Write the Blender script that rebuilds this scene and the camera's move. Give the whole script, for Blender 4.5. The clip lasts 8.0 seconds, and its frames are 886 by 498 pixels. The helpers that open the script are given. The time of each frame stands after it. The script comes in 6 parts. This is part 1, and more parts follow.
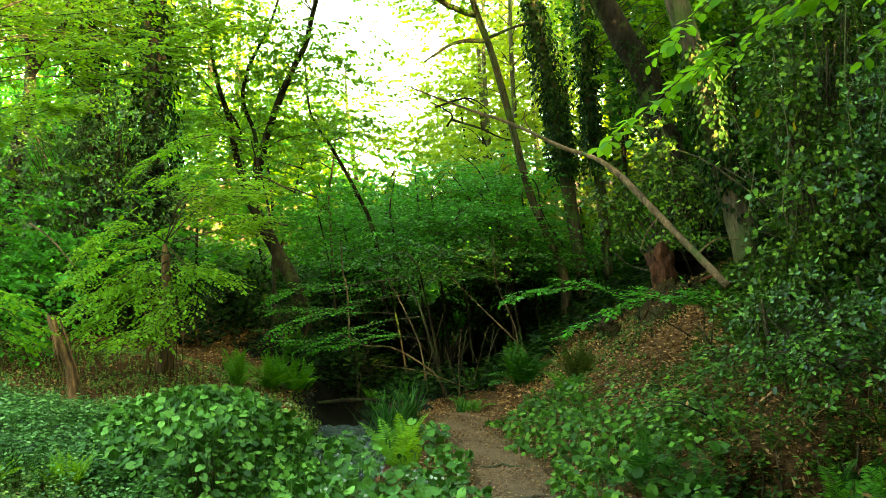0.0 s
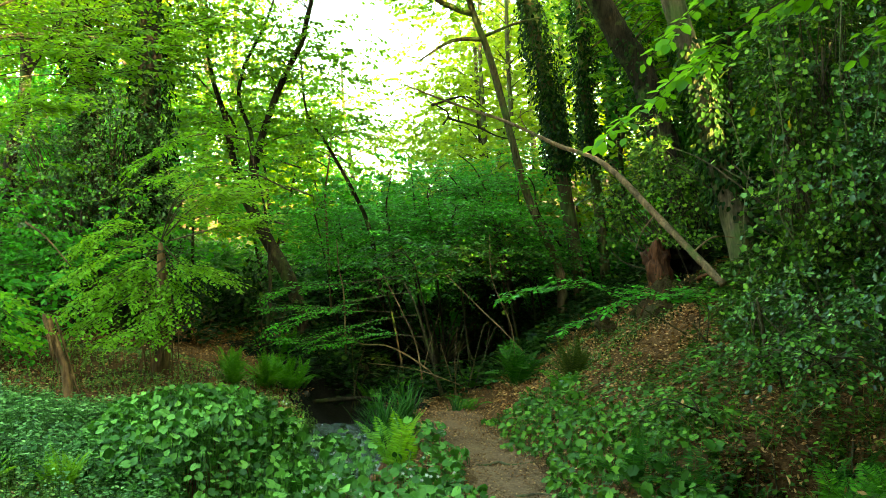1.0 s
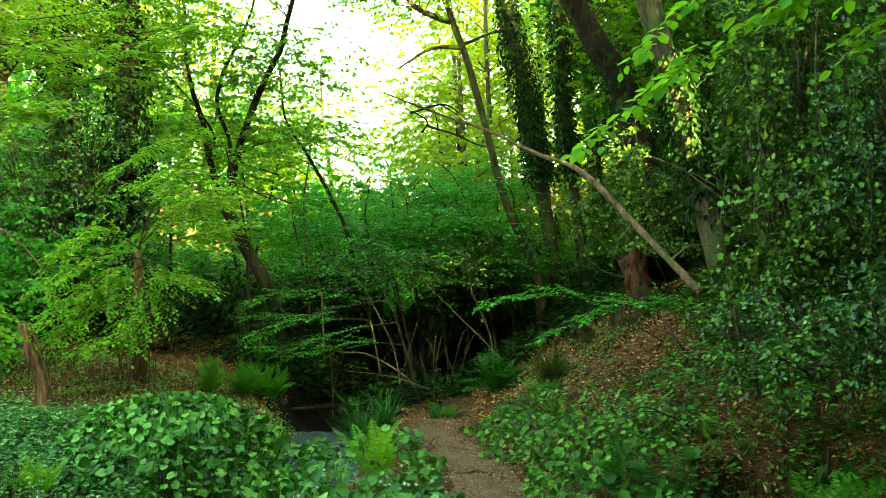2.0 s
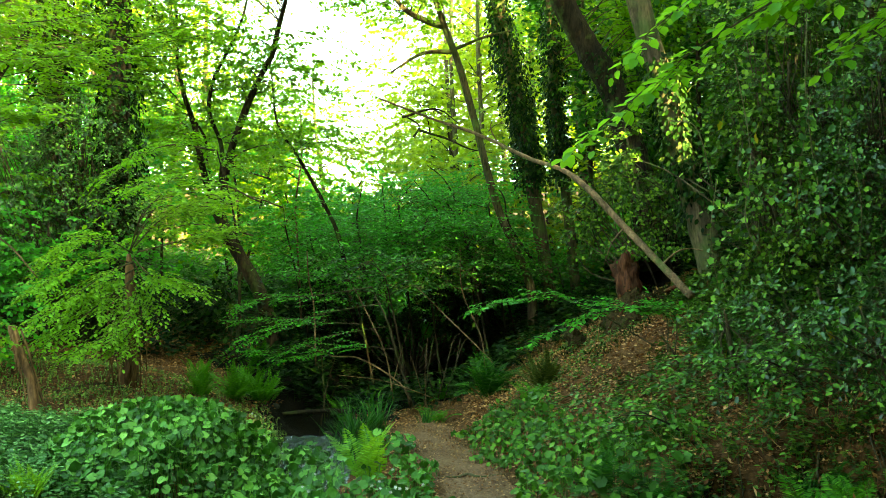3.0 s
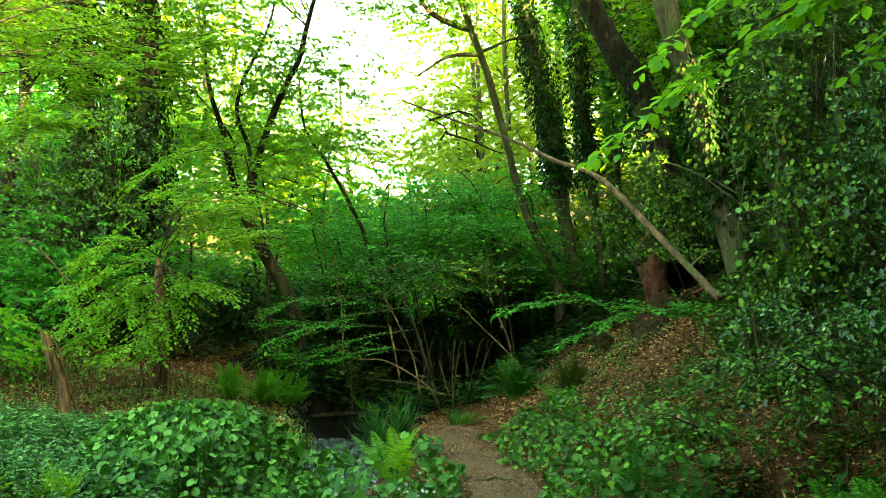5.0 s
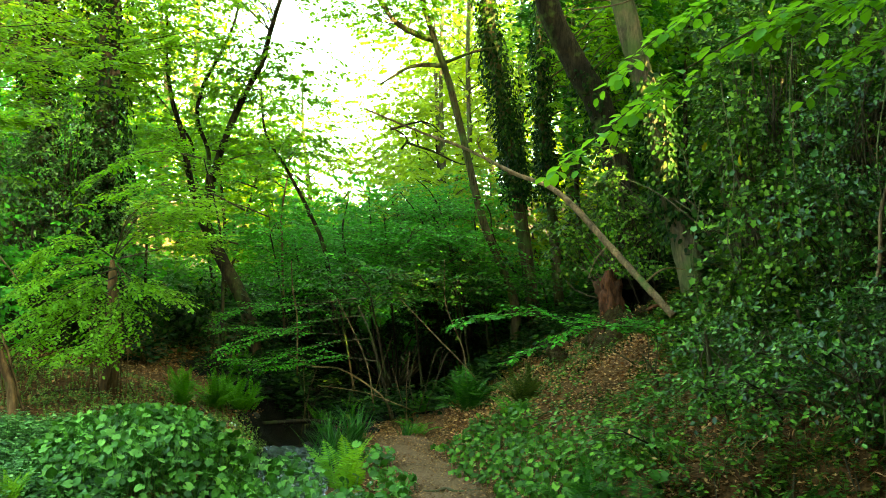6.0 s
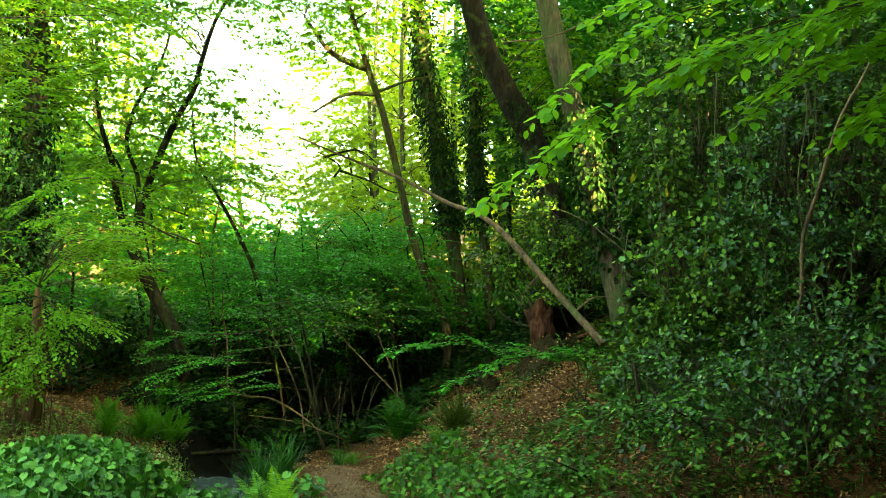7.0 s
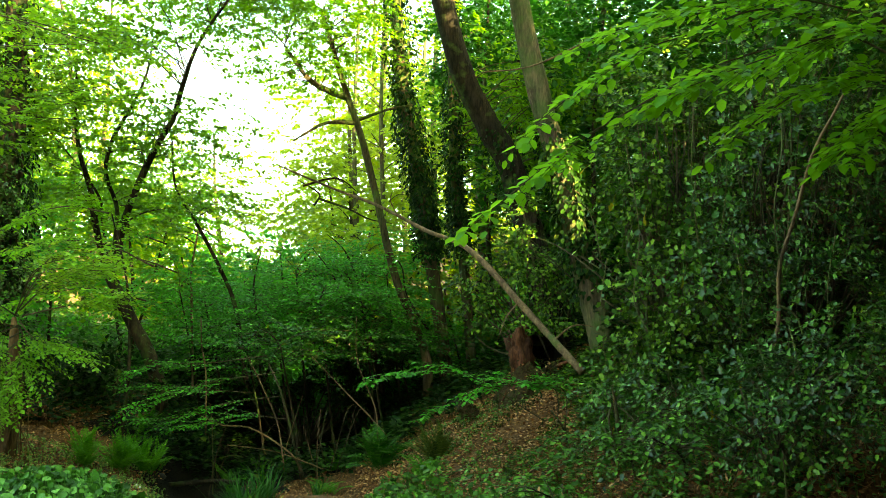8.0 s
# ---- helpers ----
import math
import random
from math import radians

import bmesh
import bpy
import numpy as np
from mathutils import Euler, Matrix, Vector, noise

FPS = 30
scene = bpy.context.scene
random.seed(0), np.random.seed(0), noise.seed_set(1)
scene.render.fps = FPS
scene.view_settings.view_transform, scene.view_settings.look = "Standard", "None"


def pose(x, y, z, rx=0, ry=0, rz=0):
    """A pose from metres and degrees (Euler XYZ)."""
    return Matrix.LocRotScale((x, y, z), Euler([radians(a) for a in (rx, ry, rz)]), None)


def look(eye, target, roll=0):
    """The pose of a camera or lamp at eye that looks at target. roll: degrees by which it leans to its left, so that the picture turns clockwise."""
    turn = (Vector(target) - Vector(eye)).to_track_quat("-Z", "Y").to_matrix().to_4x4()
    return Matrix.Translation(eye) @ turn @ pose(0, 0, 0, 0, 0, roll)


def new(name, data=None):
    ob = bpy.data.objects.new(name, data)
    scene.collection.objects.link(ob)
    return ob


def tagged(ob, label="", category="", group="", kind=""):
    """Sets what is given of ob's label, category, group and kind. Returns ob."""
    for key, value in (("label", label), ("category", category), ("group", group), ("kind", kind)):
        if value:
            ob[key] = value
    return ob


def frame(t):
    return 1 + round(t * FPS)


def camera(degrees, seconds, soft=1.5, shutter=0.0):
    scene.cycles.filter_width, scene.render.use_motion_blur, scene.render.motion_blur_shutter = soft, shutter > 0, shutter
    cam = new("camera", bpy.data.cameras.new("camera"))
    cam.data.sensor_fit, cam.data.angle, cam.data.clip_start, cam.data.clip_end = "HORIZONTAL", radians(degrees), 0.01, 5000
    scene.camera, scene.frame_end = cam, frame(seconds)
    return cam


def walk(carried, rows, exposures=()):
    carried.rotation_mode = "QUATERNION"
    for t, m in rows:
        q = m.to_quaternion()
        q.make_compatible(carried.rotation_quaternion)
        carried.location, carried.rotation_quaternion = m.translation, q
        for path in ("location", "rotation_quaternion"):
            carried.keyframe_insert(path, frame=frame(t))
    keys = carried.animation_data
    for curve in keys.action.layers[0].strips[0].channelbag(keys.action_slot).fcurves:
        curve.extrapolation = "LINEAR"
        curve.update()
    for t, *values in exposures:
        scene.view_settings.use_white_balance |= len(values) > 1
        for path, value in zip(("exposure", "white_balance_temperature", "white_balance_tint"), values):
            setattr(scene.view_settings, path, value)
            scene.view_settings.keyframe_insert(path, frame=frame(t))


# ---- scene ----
cam = camera(44.85, 8.0, soft=0.8, shutter=0.2)
walk(cam, [
    (0.0, pose(0.000, 0.003, 1.600, 91.480, 0.000, 0.000)),
    (0.5, pose(0.003, 0.005, 1.600, 91.199, 0.151, 0.270)),
    (1.0, pose(0.013, 0.004, 1.600, 91.393, 0.039, -0.157)),
    (1.5, pose(0.017, 0.002, 1.600, 91.646, 0.074, -0.874)),
    (3.0, pose(0.025, -0.009, 1.599, 92.030, -0.033, -1.691)),
    (3.5, pose(0.036, -0.015, 1.602, 92.163, 1.048, -2.029)),
    (4.0, pose(0.022, -0.015, 1.596, 92.226, 1.335, -1.952)),
    (4.2, pose(0.023, -0.017, 1.598, 92.077, 1.569, -1.355)),
    (5.3, pose(0.043, -0.036, 1.615, 92.209, -0.213, -0.184)),
    (5.5, pose(0.045, -0.039, 1.618, 92.412, -0.513, -0.726)),
    (6.0, pose(0.045, -0.040, 1.621, 92.652, -1.392, -2.482)),
    (6.5, pose(0.049, -0.045, 1.626, 93.194, -1.619, -4.533)),
    (7.0, pose(0.056, -0.070, 1.635, 94.195, -1.345, -6.034)),
    (7.5, pose(0.058, -0.085, 1.642, 95.236, -1.537, -6.927)),
    (8.0, pose(0.060, -0.091, 1.645, 95.680, -1.210, -7.088)),
], exposures=[(0.0, 4.2, 11300, -21), (1.2, 4.21, 10300, -28), (3.5, 4.25, 10000, -28), (6.2, 4.23, 10500, -27), (8.0, 3.93, 10400, -24)])

# ---- light: a low evening sun behind the hill, and the sky ----
SUN_AZ, SUN_EL = radians(141), radians(27)
world = bpy.data.worlds.new("sky")
scene.world = world
world.use_nodes = True
wn = world.node_tree
sky = wn.nodes.new("ShaderNodeTexSky")
sky.sky_type, sky.sun_disc = "NISHITA", False
sky.sun_elevation, sky.sun_rotation = SUN_EL, SUN_AZ
sky.dust_density = 2.0
back = wn.nodes["Background"]
back.inputs["Strength"].default_value = 0.15
wn.links.new(sky.outputs["Color"], back.inputs["Color"])
sun = new("sun", bpy.data.lights.new("sun", "SUN"))
sun.data.energy, sun.data.angle, sun.data.color = 5.0, radians(0.6), (1.0, 0.84, 0.58)
sun_way = Vector((math.sin(SUN_AZ) * math.cos(SUN_EL), math.cos(SUN_AZ) * math.cos(SUN_EL), math.sin(SUN_EL)))
sun.matrix_world = look(sun_way * 60, (0, 0, 0))


# ---- materials ----
def node_mat(name):
    m = bpy.data.materials.new(name)
    m.use_nodes = True
    nt = m.node_tree
    return m, nt, nt.nodes["Principled BSDF"], nt.nodes["Material Output"]


def ramp(nt, fac, stops):
    r = nt.nodes.new("ShaderNodeValToRGB")
    while len(r.color_ramp.elements) < len(stops):
        r.color_ramp.elements.new(0.5)
    for e, (p, c) in zip(r.color_ramp.elements, stops):
        e.position, e.color = p, (*c, 1)
    nt.links.new(fac, r.inputs["Fac"])
    return r.outputs["Color"]


def noise_tex(nt, scale, detail=4, rough=0.6, stretch=None):
    tc = nt.nodes.new("ShaderNodeNewGeometry")
    n = nt.nodes.new("ShaderNodeTexNoise")
    n.inputs["Scale"].default_value, n.inputs["Detail"].default_value, n.inputs["Roughness"].default_value = scale, detail, rough
    src = tc.outputs["Position"]
    if stretch:
        mp = nt.nodes.new("ShaderNodeMapping")
        mp.inputs["Scale"].default_value = stretch
        nt.links.new(src, mp.inputs["Vector"])
        src = mp.outputs["Vector"]
    nt.links.new(src, n.inputs["Vector"])
    return n.outputs["Fac"]


def mix_col(nt, fac, a, b, mode="MIX"):
    m = nt.nodes.new("ShaderNodeMix")
    m.data_type, m.blend_type = "RGBA", mode
    if isinstance(fac, float):
        m.inputs[0].default_value = fac
    else:
        nt.links.new(fac, m.inputs[0])
    for i, s in ((6, a), (7, b)):
        if isinstance(s, tuple):
            m.inputs[i].default_value = (*s, 1)
        else:
            nt.links.new(s, m.inputs[i])
    return m.outputs[2]


def bump(nt, bsdf, height, strength, dist=0.02):
    b = nt.nodes.new("ShaderNodeBump")
    b.inputs["Strength"].default_value, b.inputs["Distance"].default_value = strength, dist
    nt.links.new(height, b.inputs["Height"])
    nt.links.new(b.outputs["Normal"], bsdf.inputs["Normal"])


def leaf_mat(name, dark, mid, light, through_light, share=0.4, rough=0.45, piece=False, gloss=0.14, tones=(0.42, 0.62, 0.85)):
    """Leaf: soft gloss on top, and light that passes through the blade."""
    m, nt, bsdf, out = node_mat(name)
    dark, mid, light = (tuple(c * w for c in k) for k, w in zip((dark, mid, light), tones))
    through_light = tuple(c * 0.48 for c in through_light)
    if piece:
        rnd = nt.nodes.new("ShaderNodeObjectInfo").outputs["Random"]
    else:
        rnd = nt.nodes.new("ShaderNodeNewGeometry").outputs["Random Per Island"]
    col = ramp(nt, rnd, [(0.0, dark), (0.5, mid), (0.93, light), (1.0, tuple(min(1, c * 1.25 + 0.03 * (i == 0)) for i, c in enumerate(light)))])
    patch = ramp(nt, noise_tex(nt, 1.1, 3), [(0.3, (0.75, 0.8, 0.8)), (0.7, (1.15, 1.12, 1.0))])
    fine = ramp(nt, noise_tex(nt, 60, 2), [(0.3, (0.85, 0.85, 0.85)), (0.7, (1.1, 1.1, 1.1))])
    col = mix_col(nt, 1.0, mix_col(nt, 1.0, col, patch, "MULTIPLY"), fine, "MULTIPLY")
    nt.links.new(col, bsdf.inputs["Base Color"])
    bsdf.inputs["Roughness"].default_value = rough
    bsdf.inputs["Specular IOR Level"].default_value = gloss
    tr = nt.nodes.new("ShaderNodeBsdfTranslucent")
    nt.links.new(mix_col(nt, 1.0, mix_col(nt, 0.5, (1.0, 1.0, 1.0), patch, "MIX"), through_light, "MULTIPLY"), tr.inputs["Color"])
    mx = nt.nodes.new("ShaderNodeMixShader")
    mx.inputs[0].default_value = share
    nt.links.new(bsdf.outputs[0], mx.inputs[1])
    nt.links.new(tr.outputs[0], mx.inputs[2])
    nt.links.new(mx.outputs[0], out.inputs["Surface"])
    return m


def bark_mat(name, a, b, moss=0.3, stretch=(1, 1, 0.18)):
    m, nt, bsdf, out = node_mat(name)
    ridges = noise_tex(nt, 38, 6, 0.65, stretch)
    col = ramp(nt, ridges, [(0.3, a), (0.7, b)])
    plates = noise_tex(nt, 9, 5, 0.6, (1, 1, 0.3))
    col = mix_col(nt, 1.0, col, ramp(nt, plates, [(0.32, (0.35, 0.36, 0.36)), (0.5, (0.9, 0.9, 0.88)), (0.72, (1.5, 1.46, 1.35))]), "MULTIPLY")
    stain = ramp(nt, noise_tex(nt, 3.0, 4), [(0.62 - moss * 0.5, (0, 0, 0)), (0.72, (1, 1, 1))])
    mx = nt.nodes.new("ShaderNodeSeparateColor")
    nt.links.new(stain, mx.inputs[0])
    col = mix_col(nt, mx.outputs[0], col, mix_col(nt, ridges, (0.03, 0.055, 0.012), (0.09, 0.13, 0.03)))
    nt.links.new(col, bsdf.inputs["Base Color"])
    bsdf.inputs["Roughness"].default_value = 0.85
    bsdf.inputs["Specular IOR Level"].default_value = 0.15
    bump(nt, bsdf, ridges, 0.8, 0.02)
    return m


def soil_mat(name, stops, scale, stain=(0.7, 0.75, 0.7), relief=0.02, rough=0.95):
    m, nt, bsdf, out = node_mat(name)
    grain = noise_tex(nt, scale, 8, 0.7)
    col = ramp(nt, grain, stops)
    big = ramp(nt, noise_tex(nt, 1.6, 4), [(0.35, stain), (0.65, (1.1, 1.08, 1.0))])
    nt.links.new(mix_col(nt, 1.0, col, big, "MULTIPLY"), bsdf.inputs["Base Color"])
    bsdf.inputs["Roughness"].default_value = rough
    bsdf.inputs["Specular IOR Level"].default_value = 0.1 if rough > 0.7 else 0.3
    bump(nt, bsdf, grain, 0.9, relief)
    return m


M_HAZEL = leaf_mat("hazel_leaf", (0.028, 0.13, 0.015), (0.04, 0.19, 0.022), (0.076, 0.27, 0.034), (0.22, 0.75, 0.07), 0.5, gloss=0.18, tones=(0.38, 1.12, 1.75))
M_BEECH = leaf_mat("fresh_leaf", (0.04, 0.15, 0.012), (0.065, 0.21, 0.016), (0.12, 0.28, 0.022), (0.5, 0.85, 0.06), 0.5, tones=(0.45, 0.68, 0.9))
M_BRIGHT = leaf_mat("young_hazel_leaf", (0.07, 0.2, 0.022), (0.105, 0.28, 0.034), (0.16, 0.36, 0.055), (0.65, 1.0, 0.07), 0.52, tones=(0.85, 1.25, 1.4))
M_BOUGH = leaf_mat("bough_leaf", (0.05, 0.17, 0.014), (0.075, 0.23, 0.018), (0.12, 0.3, 0.025), (0.55, 1.0, 0.07), 0.56, gloss=0.24, tones=(1.0, 1.4, 1.65))
# Sunlight is painted into this leaf as a brighter, yellower colour.
M_FAR = leaf_mat("painted_sun_leaf", (0.08, 0.17, 0.015), (0.14, 0.25, 0.02), (0.22, 0.33, 0.03), (0.8, 1.0, 0.08), 0.5, tones=(0.52, 0.7, 0.88))
# Darker leaf copy, with shade painted into its colour.
M_SHADE = leaf_mat("shaded_leaf", (0.024, 0.095, 0.01), (0.038, 0.14, 0.014), (0.066, 0.185, 0.018), (0.08, 0.34, 0.035), 0.28, gloss=0.12, tones=(0.42, 0.64, 0.95))
M_IVY = leaf_mat("ivy_leaf", (0.02, 0.055, 0.007), (0.052, 0.125, 0.014), (0.13, 0.22, 0.028), (0.14, 0.34, 0.02), 0.24, 0.42, gloss=0.12, tones=(0.3, 0.82, 1.45))
M_HOLLY = leaf_mat("holly_leaf", (0.014, 0.05, 0.01), (0.036, 0.11, 0.018), (0.1, 0.21, 0.03), (0.12, 0.36, 0.025), 0.18, 0.3, gloss=0.34, tones=(0.42, 0.98, 1.5))
M_BUTTER = leaf_mat("butterbur_leaf", (0.036, 0.128, 0.014), (0.064, 0.19, 0.024), (0.125, 0.28, 0.045), (0.13, 0.4, 0.04), 0.2, 0.4, True, 0.2, (0.46, 0.95, 1.3))
M_BUTTER_STUFF = leaf_mat("butterbur_leaf_mass", (0.036, 0.128, 0.014), (0.064, 0.19, 0.024), (0.125, 0.28, 0.045), (0.13, 0.4, 0.04), 0.2, 0.4, gloss=0.2, tones=(0.46, 0.95, 1.3))
M_PATHLEAF = leaf_mat("pathside_leaf", (0.03, 0.095, 0.012), (0.056, 0.15, 0.018), (0.105, 0.225, 0.028), (0.16, 0.38, 0.04), 0.2, 0.42, True, 0.14, (0.55, 0.92, 1.3))
M_PATHLEAF_MASS = leaf_mat("pathside_leaf_mass", (0.03, 0.095, 0.012), (0.056, 0.15, 0.018), (0.105, 0.225, 0.028), (0.16, 0.38, 0.04), 0.2, 0.42, gloss=0.14, tones=(0.55, 0.92, 1.3))
M_HERB = leaf_mat("herb_leaf", (0.06, 0.115, 0.028), (0.1, 0.185, 0.045), (0.2, 0.29, 0.07), (0.3, 0.5, 0.08), 0.3, 0.45, gloss=0.15, tones=(0.6, 1.3, 1.8))
M_NETTLE = leaf_mat("nettle_leaf", (0.03, 0.1, 0.02), (0.07, 0.19, 0.045), (0.17, 0.32, 0.1), (0.2, 0.48, 0.08), 0.28, 0.4, gloss=0.18, tones=(0.4, 0.9, 1.4))
M_DRYFERN = leaf_mat("dry_fern_leaf", (0.04, 0.06, 0.012), (0.07, 0.1, 0.02), (0.13, 0.15, 0.03), (0.16, 0.22, 0.03), 0.35, 0.6, tones=(0.6, 0.9, 1.2))
M_EARTH = soil_mat("mossy_earth", [(0.25, (0.012, 0.008, 0.004)), (0.5, (0.045, 0.026, 0.012)), (0.75, (0.07, 0.07, 0.018))], 30, relief=0.05)
M_FERN = leaf_mat("fern_leaf", (0.035, 0.13, 0.012), (0.05, 0.18, 0.015), (0.09, 0.24, 0.02), (0.22, 0.55, 0.04), 0.42, 0.5, tones=(0.7, 1.0, 1.35))
M_GRASS = leaf_mat("grass_blade", (0.03, 0.12, 0.03), (0.05, 0.17, 0.04), (0.09, 0.24, 0.05), (0.1, 0.34, 0.05), 0.35, 0.4)
M_GOLD = leaf_mat("yellow_leaf", (0.3, 0.2, 0.01), (0.4, 0.3, 0.015), (0.5, 0.42, 0.03), (0.5, 0.45, 0.03), 0.4)
M_LITTER = leaf_mat("dead_leaf", (0.16, 0.058, 0.022), (0.34, 0.14, 0.058), (0.5, 0.27, 0.13), (0.22, 0.1, 0.04), 0.08, 0.65, tones=(0.5, 0.85, 1.05))
# Dark trunk ivy; on bushes and undergrowth this colour is painted shade.
M_IVY_AND_SHADE = leaf_mat("ivy_and_shade_leaf", (0.007, 0.026, 0.006), (0.014, 0.042, 0.008), (0.035, 0.085, 0.012), (0.04, 0.13, 0.012), 0.2, 0.5, gloss=0.06, tones=(0.35, 0.55, 0.9))
M_MOSS_LEAF = leaf_mat("moss_leaf", (0.02, 0.035, 0.006), (0.04, 0.065, 0.01), (0.09, 0.12, 0.02), (0.05, 0.09, 0.01), 0.1, 0.7)
M_FLOWER = leaf_mat("petal", (0.6, 0.62, 0.5), (0.7, 0.72, 0.6), (0.8, 0.8, 0.7), (0.6, 0.6, 0.5), 0.3)
M_BARK = bark_mat("dark_bark", (0.009, 0.006, 0.004), (0.055, 0.036, 0.02), 0.2)
M_BARK_PALE = bark_mat("pale_bark", (0.035, 0.025, 0.015), (0.15, 0.108, 0.064), 0.42)
M_BARK_MOSS = bark_mat("mossy_bark", (0.004, 0.003, 0.0025), (0.034, 0.024, 0.015), 0.12)
M_DEADWOOD = bark_mat("bare_dead_wood", (0.085, 0.05, 0.027), (0.24, 0.15, 0.085), 0.04, (1, 1, 1))
M_SHAG = bark_mat("shaggy_bark", (0.05, 0.025, 0.012), (0.26, 0.145, 0.07), 0.03, (1, 1, 0.12))
M_BARK_LICHEN = bark_mat("lichened_bark", (0.018, 0.011, 0.006), (0.115, 0.078, 0.042), 0.32)
M_TWIG = bark_mat("twig_bark", (0.03, 0.024, 0.014), (0.11, 0.082, 0.048), 0.2, (1, 1, 1))
M_VINE = bark_mat("vine_bark", (0.06, 0.06, 0.025), (0.15, 0.14, 0.06), 0.2, (1, 1, 1))
M_REDWOOD = bark_mat("rotten_red_wood", (0.03, 0.01, 0.006), (0.14, 0.05, 0.025), 0.1)
M_SOIL = soil_mat("woodland_soil", [(0.25, (0.022, 0.01, 0.005)), (0.5, (0.085, 0.038, 0.016)), (0.75, (0.2, 0.1, 0.042))], 26)
M_PATH = soil_mat("trodden_earth", [(0.25, (0.085, 0.045, 0.029)), (0.5, (0.19, 0.106, 0.066)), (0.8, (0.35, 0.22, 0.148))], 34, (0.72, 0.68, 0.64), 0.035)
M_STONE = soil_mat("wet_stone", [(0.3, (0.008, 0.007, 0.006)), (0.7, (0.035, 0.03, 0.024))], 18, rough=0.5)
# Near black: also carries painted shade for the gully and the stump hollow.
M_MUD_SHADE = soil_mat("mud_and_shade", [(0.3, (0.003, 0.0025, 0.002)), (0.7, (0.014, 0.010, 0.007))], 22, relief=0.06)
M_WATER, _nt, _b, _o = node_mat("stream_water")
# White sky glints are painted into the water colour by noise.
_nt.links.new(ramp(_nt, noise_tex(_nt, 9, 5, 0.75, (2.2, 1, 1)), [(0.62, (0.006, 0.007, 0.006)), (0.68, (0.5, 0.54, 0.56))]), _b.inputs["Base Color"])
_b.inputs["Roughness"].default_value = 0.06
bump(_nt, _b, noise_tex(_nt, 14, 3, 0.55), 0.35, 0.1)

# ---- mesh helpers ----
RNG = np.random.default_rng(7)


def unit(a):
    return a / np.maximum(np.linalg.norm(a, axis=-1, keepdims=True), 1e-9)


def mesh_of(name, chunks, material, smooth=False):
    """One mesh from chunks of (vertices, faces), each with faces of one size."""
    me = bpy.data.meshes.new(name)
    vs, loops, starts, nv, nl = [], [], [], 0, 0
    for v, f in chunks:
        if len(v) == 0:
            continue
        k = f.shape[1]
        vs.append(np.asarray(v, np.float32))
        loops.append((f + nv).ravel())
        starts.append(nl + k * np.arange(len(f)))
        nv += len(v)
        nl += f.size
    v, lp, st = np.concatenate(vs), np.concatenate(loops), np.concatenate(starts)
    me.vertices.add(len(v))
    me.vertices.foreach_set("co", v.ravel())
    me.loops.add(len(lp))
    me.loops.foreach_set("vertex_index", lp.astype(np.int32))
    me.polygons.add(len(st))
    me.polygons.foreach_set("loop_start", st.astype(np.int32))
    if smooth:
        me.polygons.foreach_set("use_smooth", np.ones(len(st), bool))
    me.update(calc_edges=True)
    me.validate()
    me.materials.append(material)
    return me


def part(name, chunks, material, parent=None, label="", smooth=False):
    ob = new(name, mesh_of(name, chunks, material, smooth))
    if parent is not None:
        ob.parent = parent
        ob.matrix_parent_inverse = parent.matrix_basis.inverted()
    return tagged(ob, label=label)


def thing(name, label, category, at=(0, 0, 0), group=""):
    e = new(name)
    e.matrix_basis = Matrix.Translation(at)
    return tagged(e, label=label, category=category, group=group)


OVAL = (np.array([(0, 0, 0), (0.3, 0.3, 0.07), (0.72, 0.26, 0.05), (1, 0, -0.06), (0.72, -0.26, 0.05), (0.3, -0.3, 0.07)], float),
        np.array([(0, 3, 2, 1), (0, 5, 4, 3)]))
SLIM = (np.array([(0, 0, 0), (0.4, 0.2, 0.05), (1, 0, -0.08), (0.4, -0.2, 0.05)], float), np.array([(0, 2, 1), (0, 3, 2)]))
WIDE = (np.array([(0, 0, 0), (0.42, 0.34, 0.06), (1, 0, -0.08), (0.42, -0.34, 0.06)], float), np.array([(0, 2, 1), (0, 3, 2)]))
LOBED = (np.array([(0, 0, 0), (0.02, 0.34, 0.03), (0.38, 0.28, 0.04), (0.5, 0.5, 0.02), (1, 0, -0.08), (0.5, -0.5, 0.02), (0.38, -0.28, 0.04), (0.02, -0.34, 0.03)], float),
         np.array([(0, 4, 3, 2, 1), (0, 7, 6, 5, 4)]))
SPINY = (np.array([(0, 0, 0), (0.22, 0.26, 0.12), (0.38, 0.17, 0.0), (0.55, 0.3, 0.12), (0.72, 0.14, 0.0), (1, 0, 0.03),
                   (0.72, -0.14, 0.0), (0.55, -0.3, 0.12), (0.38, -0.17, 0.0), (0.22, -0.26, 0.12)], float),
         np.array([(0, 5, 4, 3, 2, 1), (0, 9, 8, 7, 6, 5)]))
_a = np.linspace(0.22, 2 * math.pi - 0.22, 11)
_in = np.stack([0.06 - 0.28 * np.cos(_a), 0.27 * np.sin(_a), 0.035 * np.cos(5 * _a) + 0.02], 1)
_out = np.stack([0.12 - 0.56 * np.cos(_a) * (1 + 0.05 * np.cos(5 * _a)), 0.53 * np.sin(_a) * (1 + 0.05 * np.cos(5 * _a)), 0.04 + 0.07 * np.cos(2.3 * _a + 0.5) - 0.03 * np.cos(5 * _a)], 1)
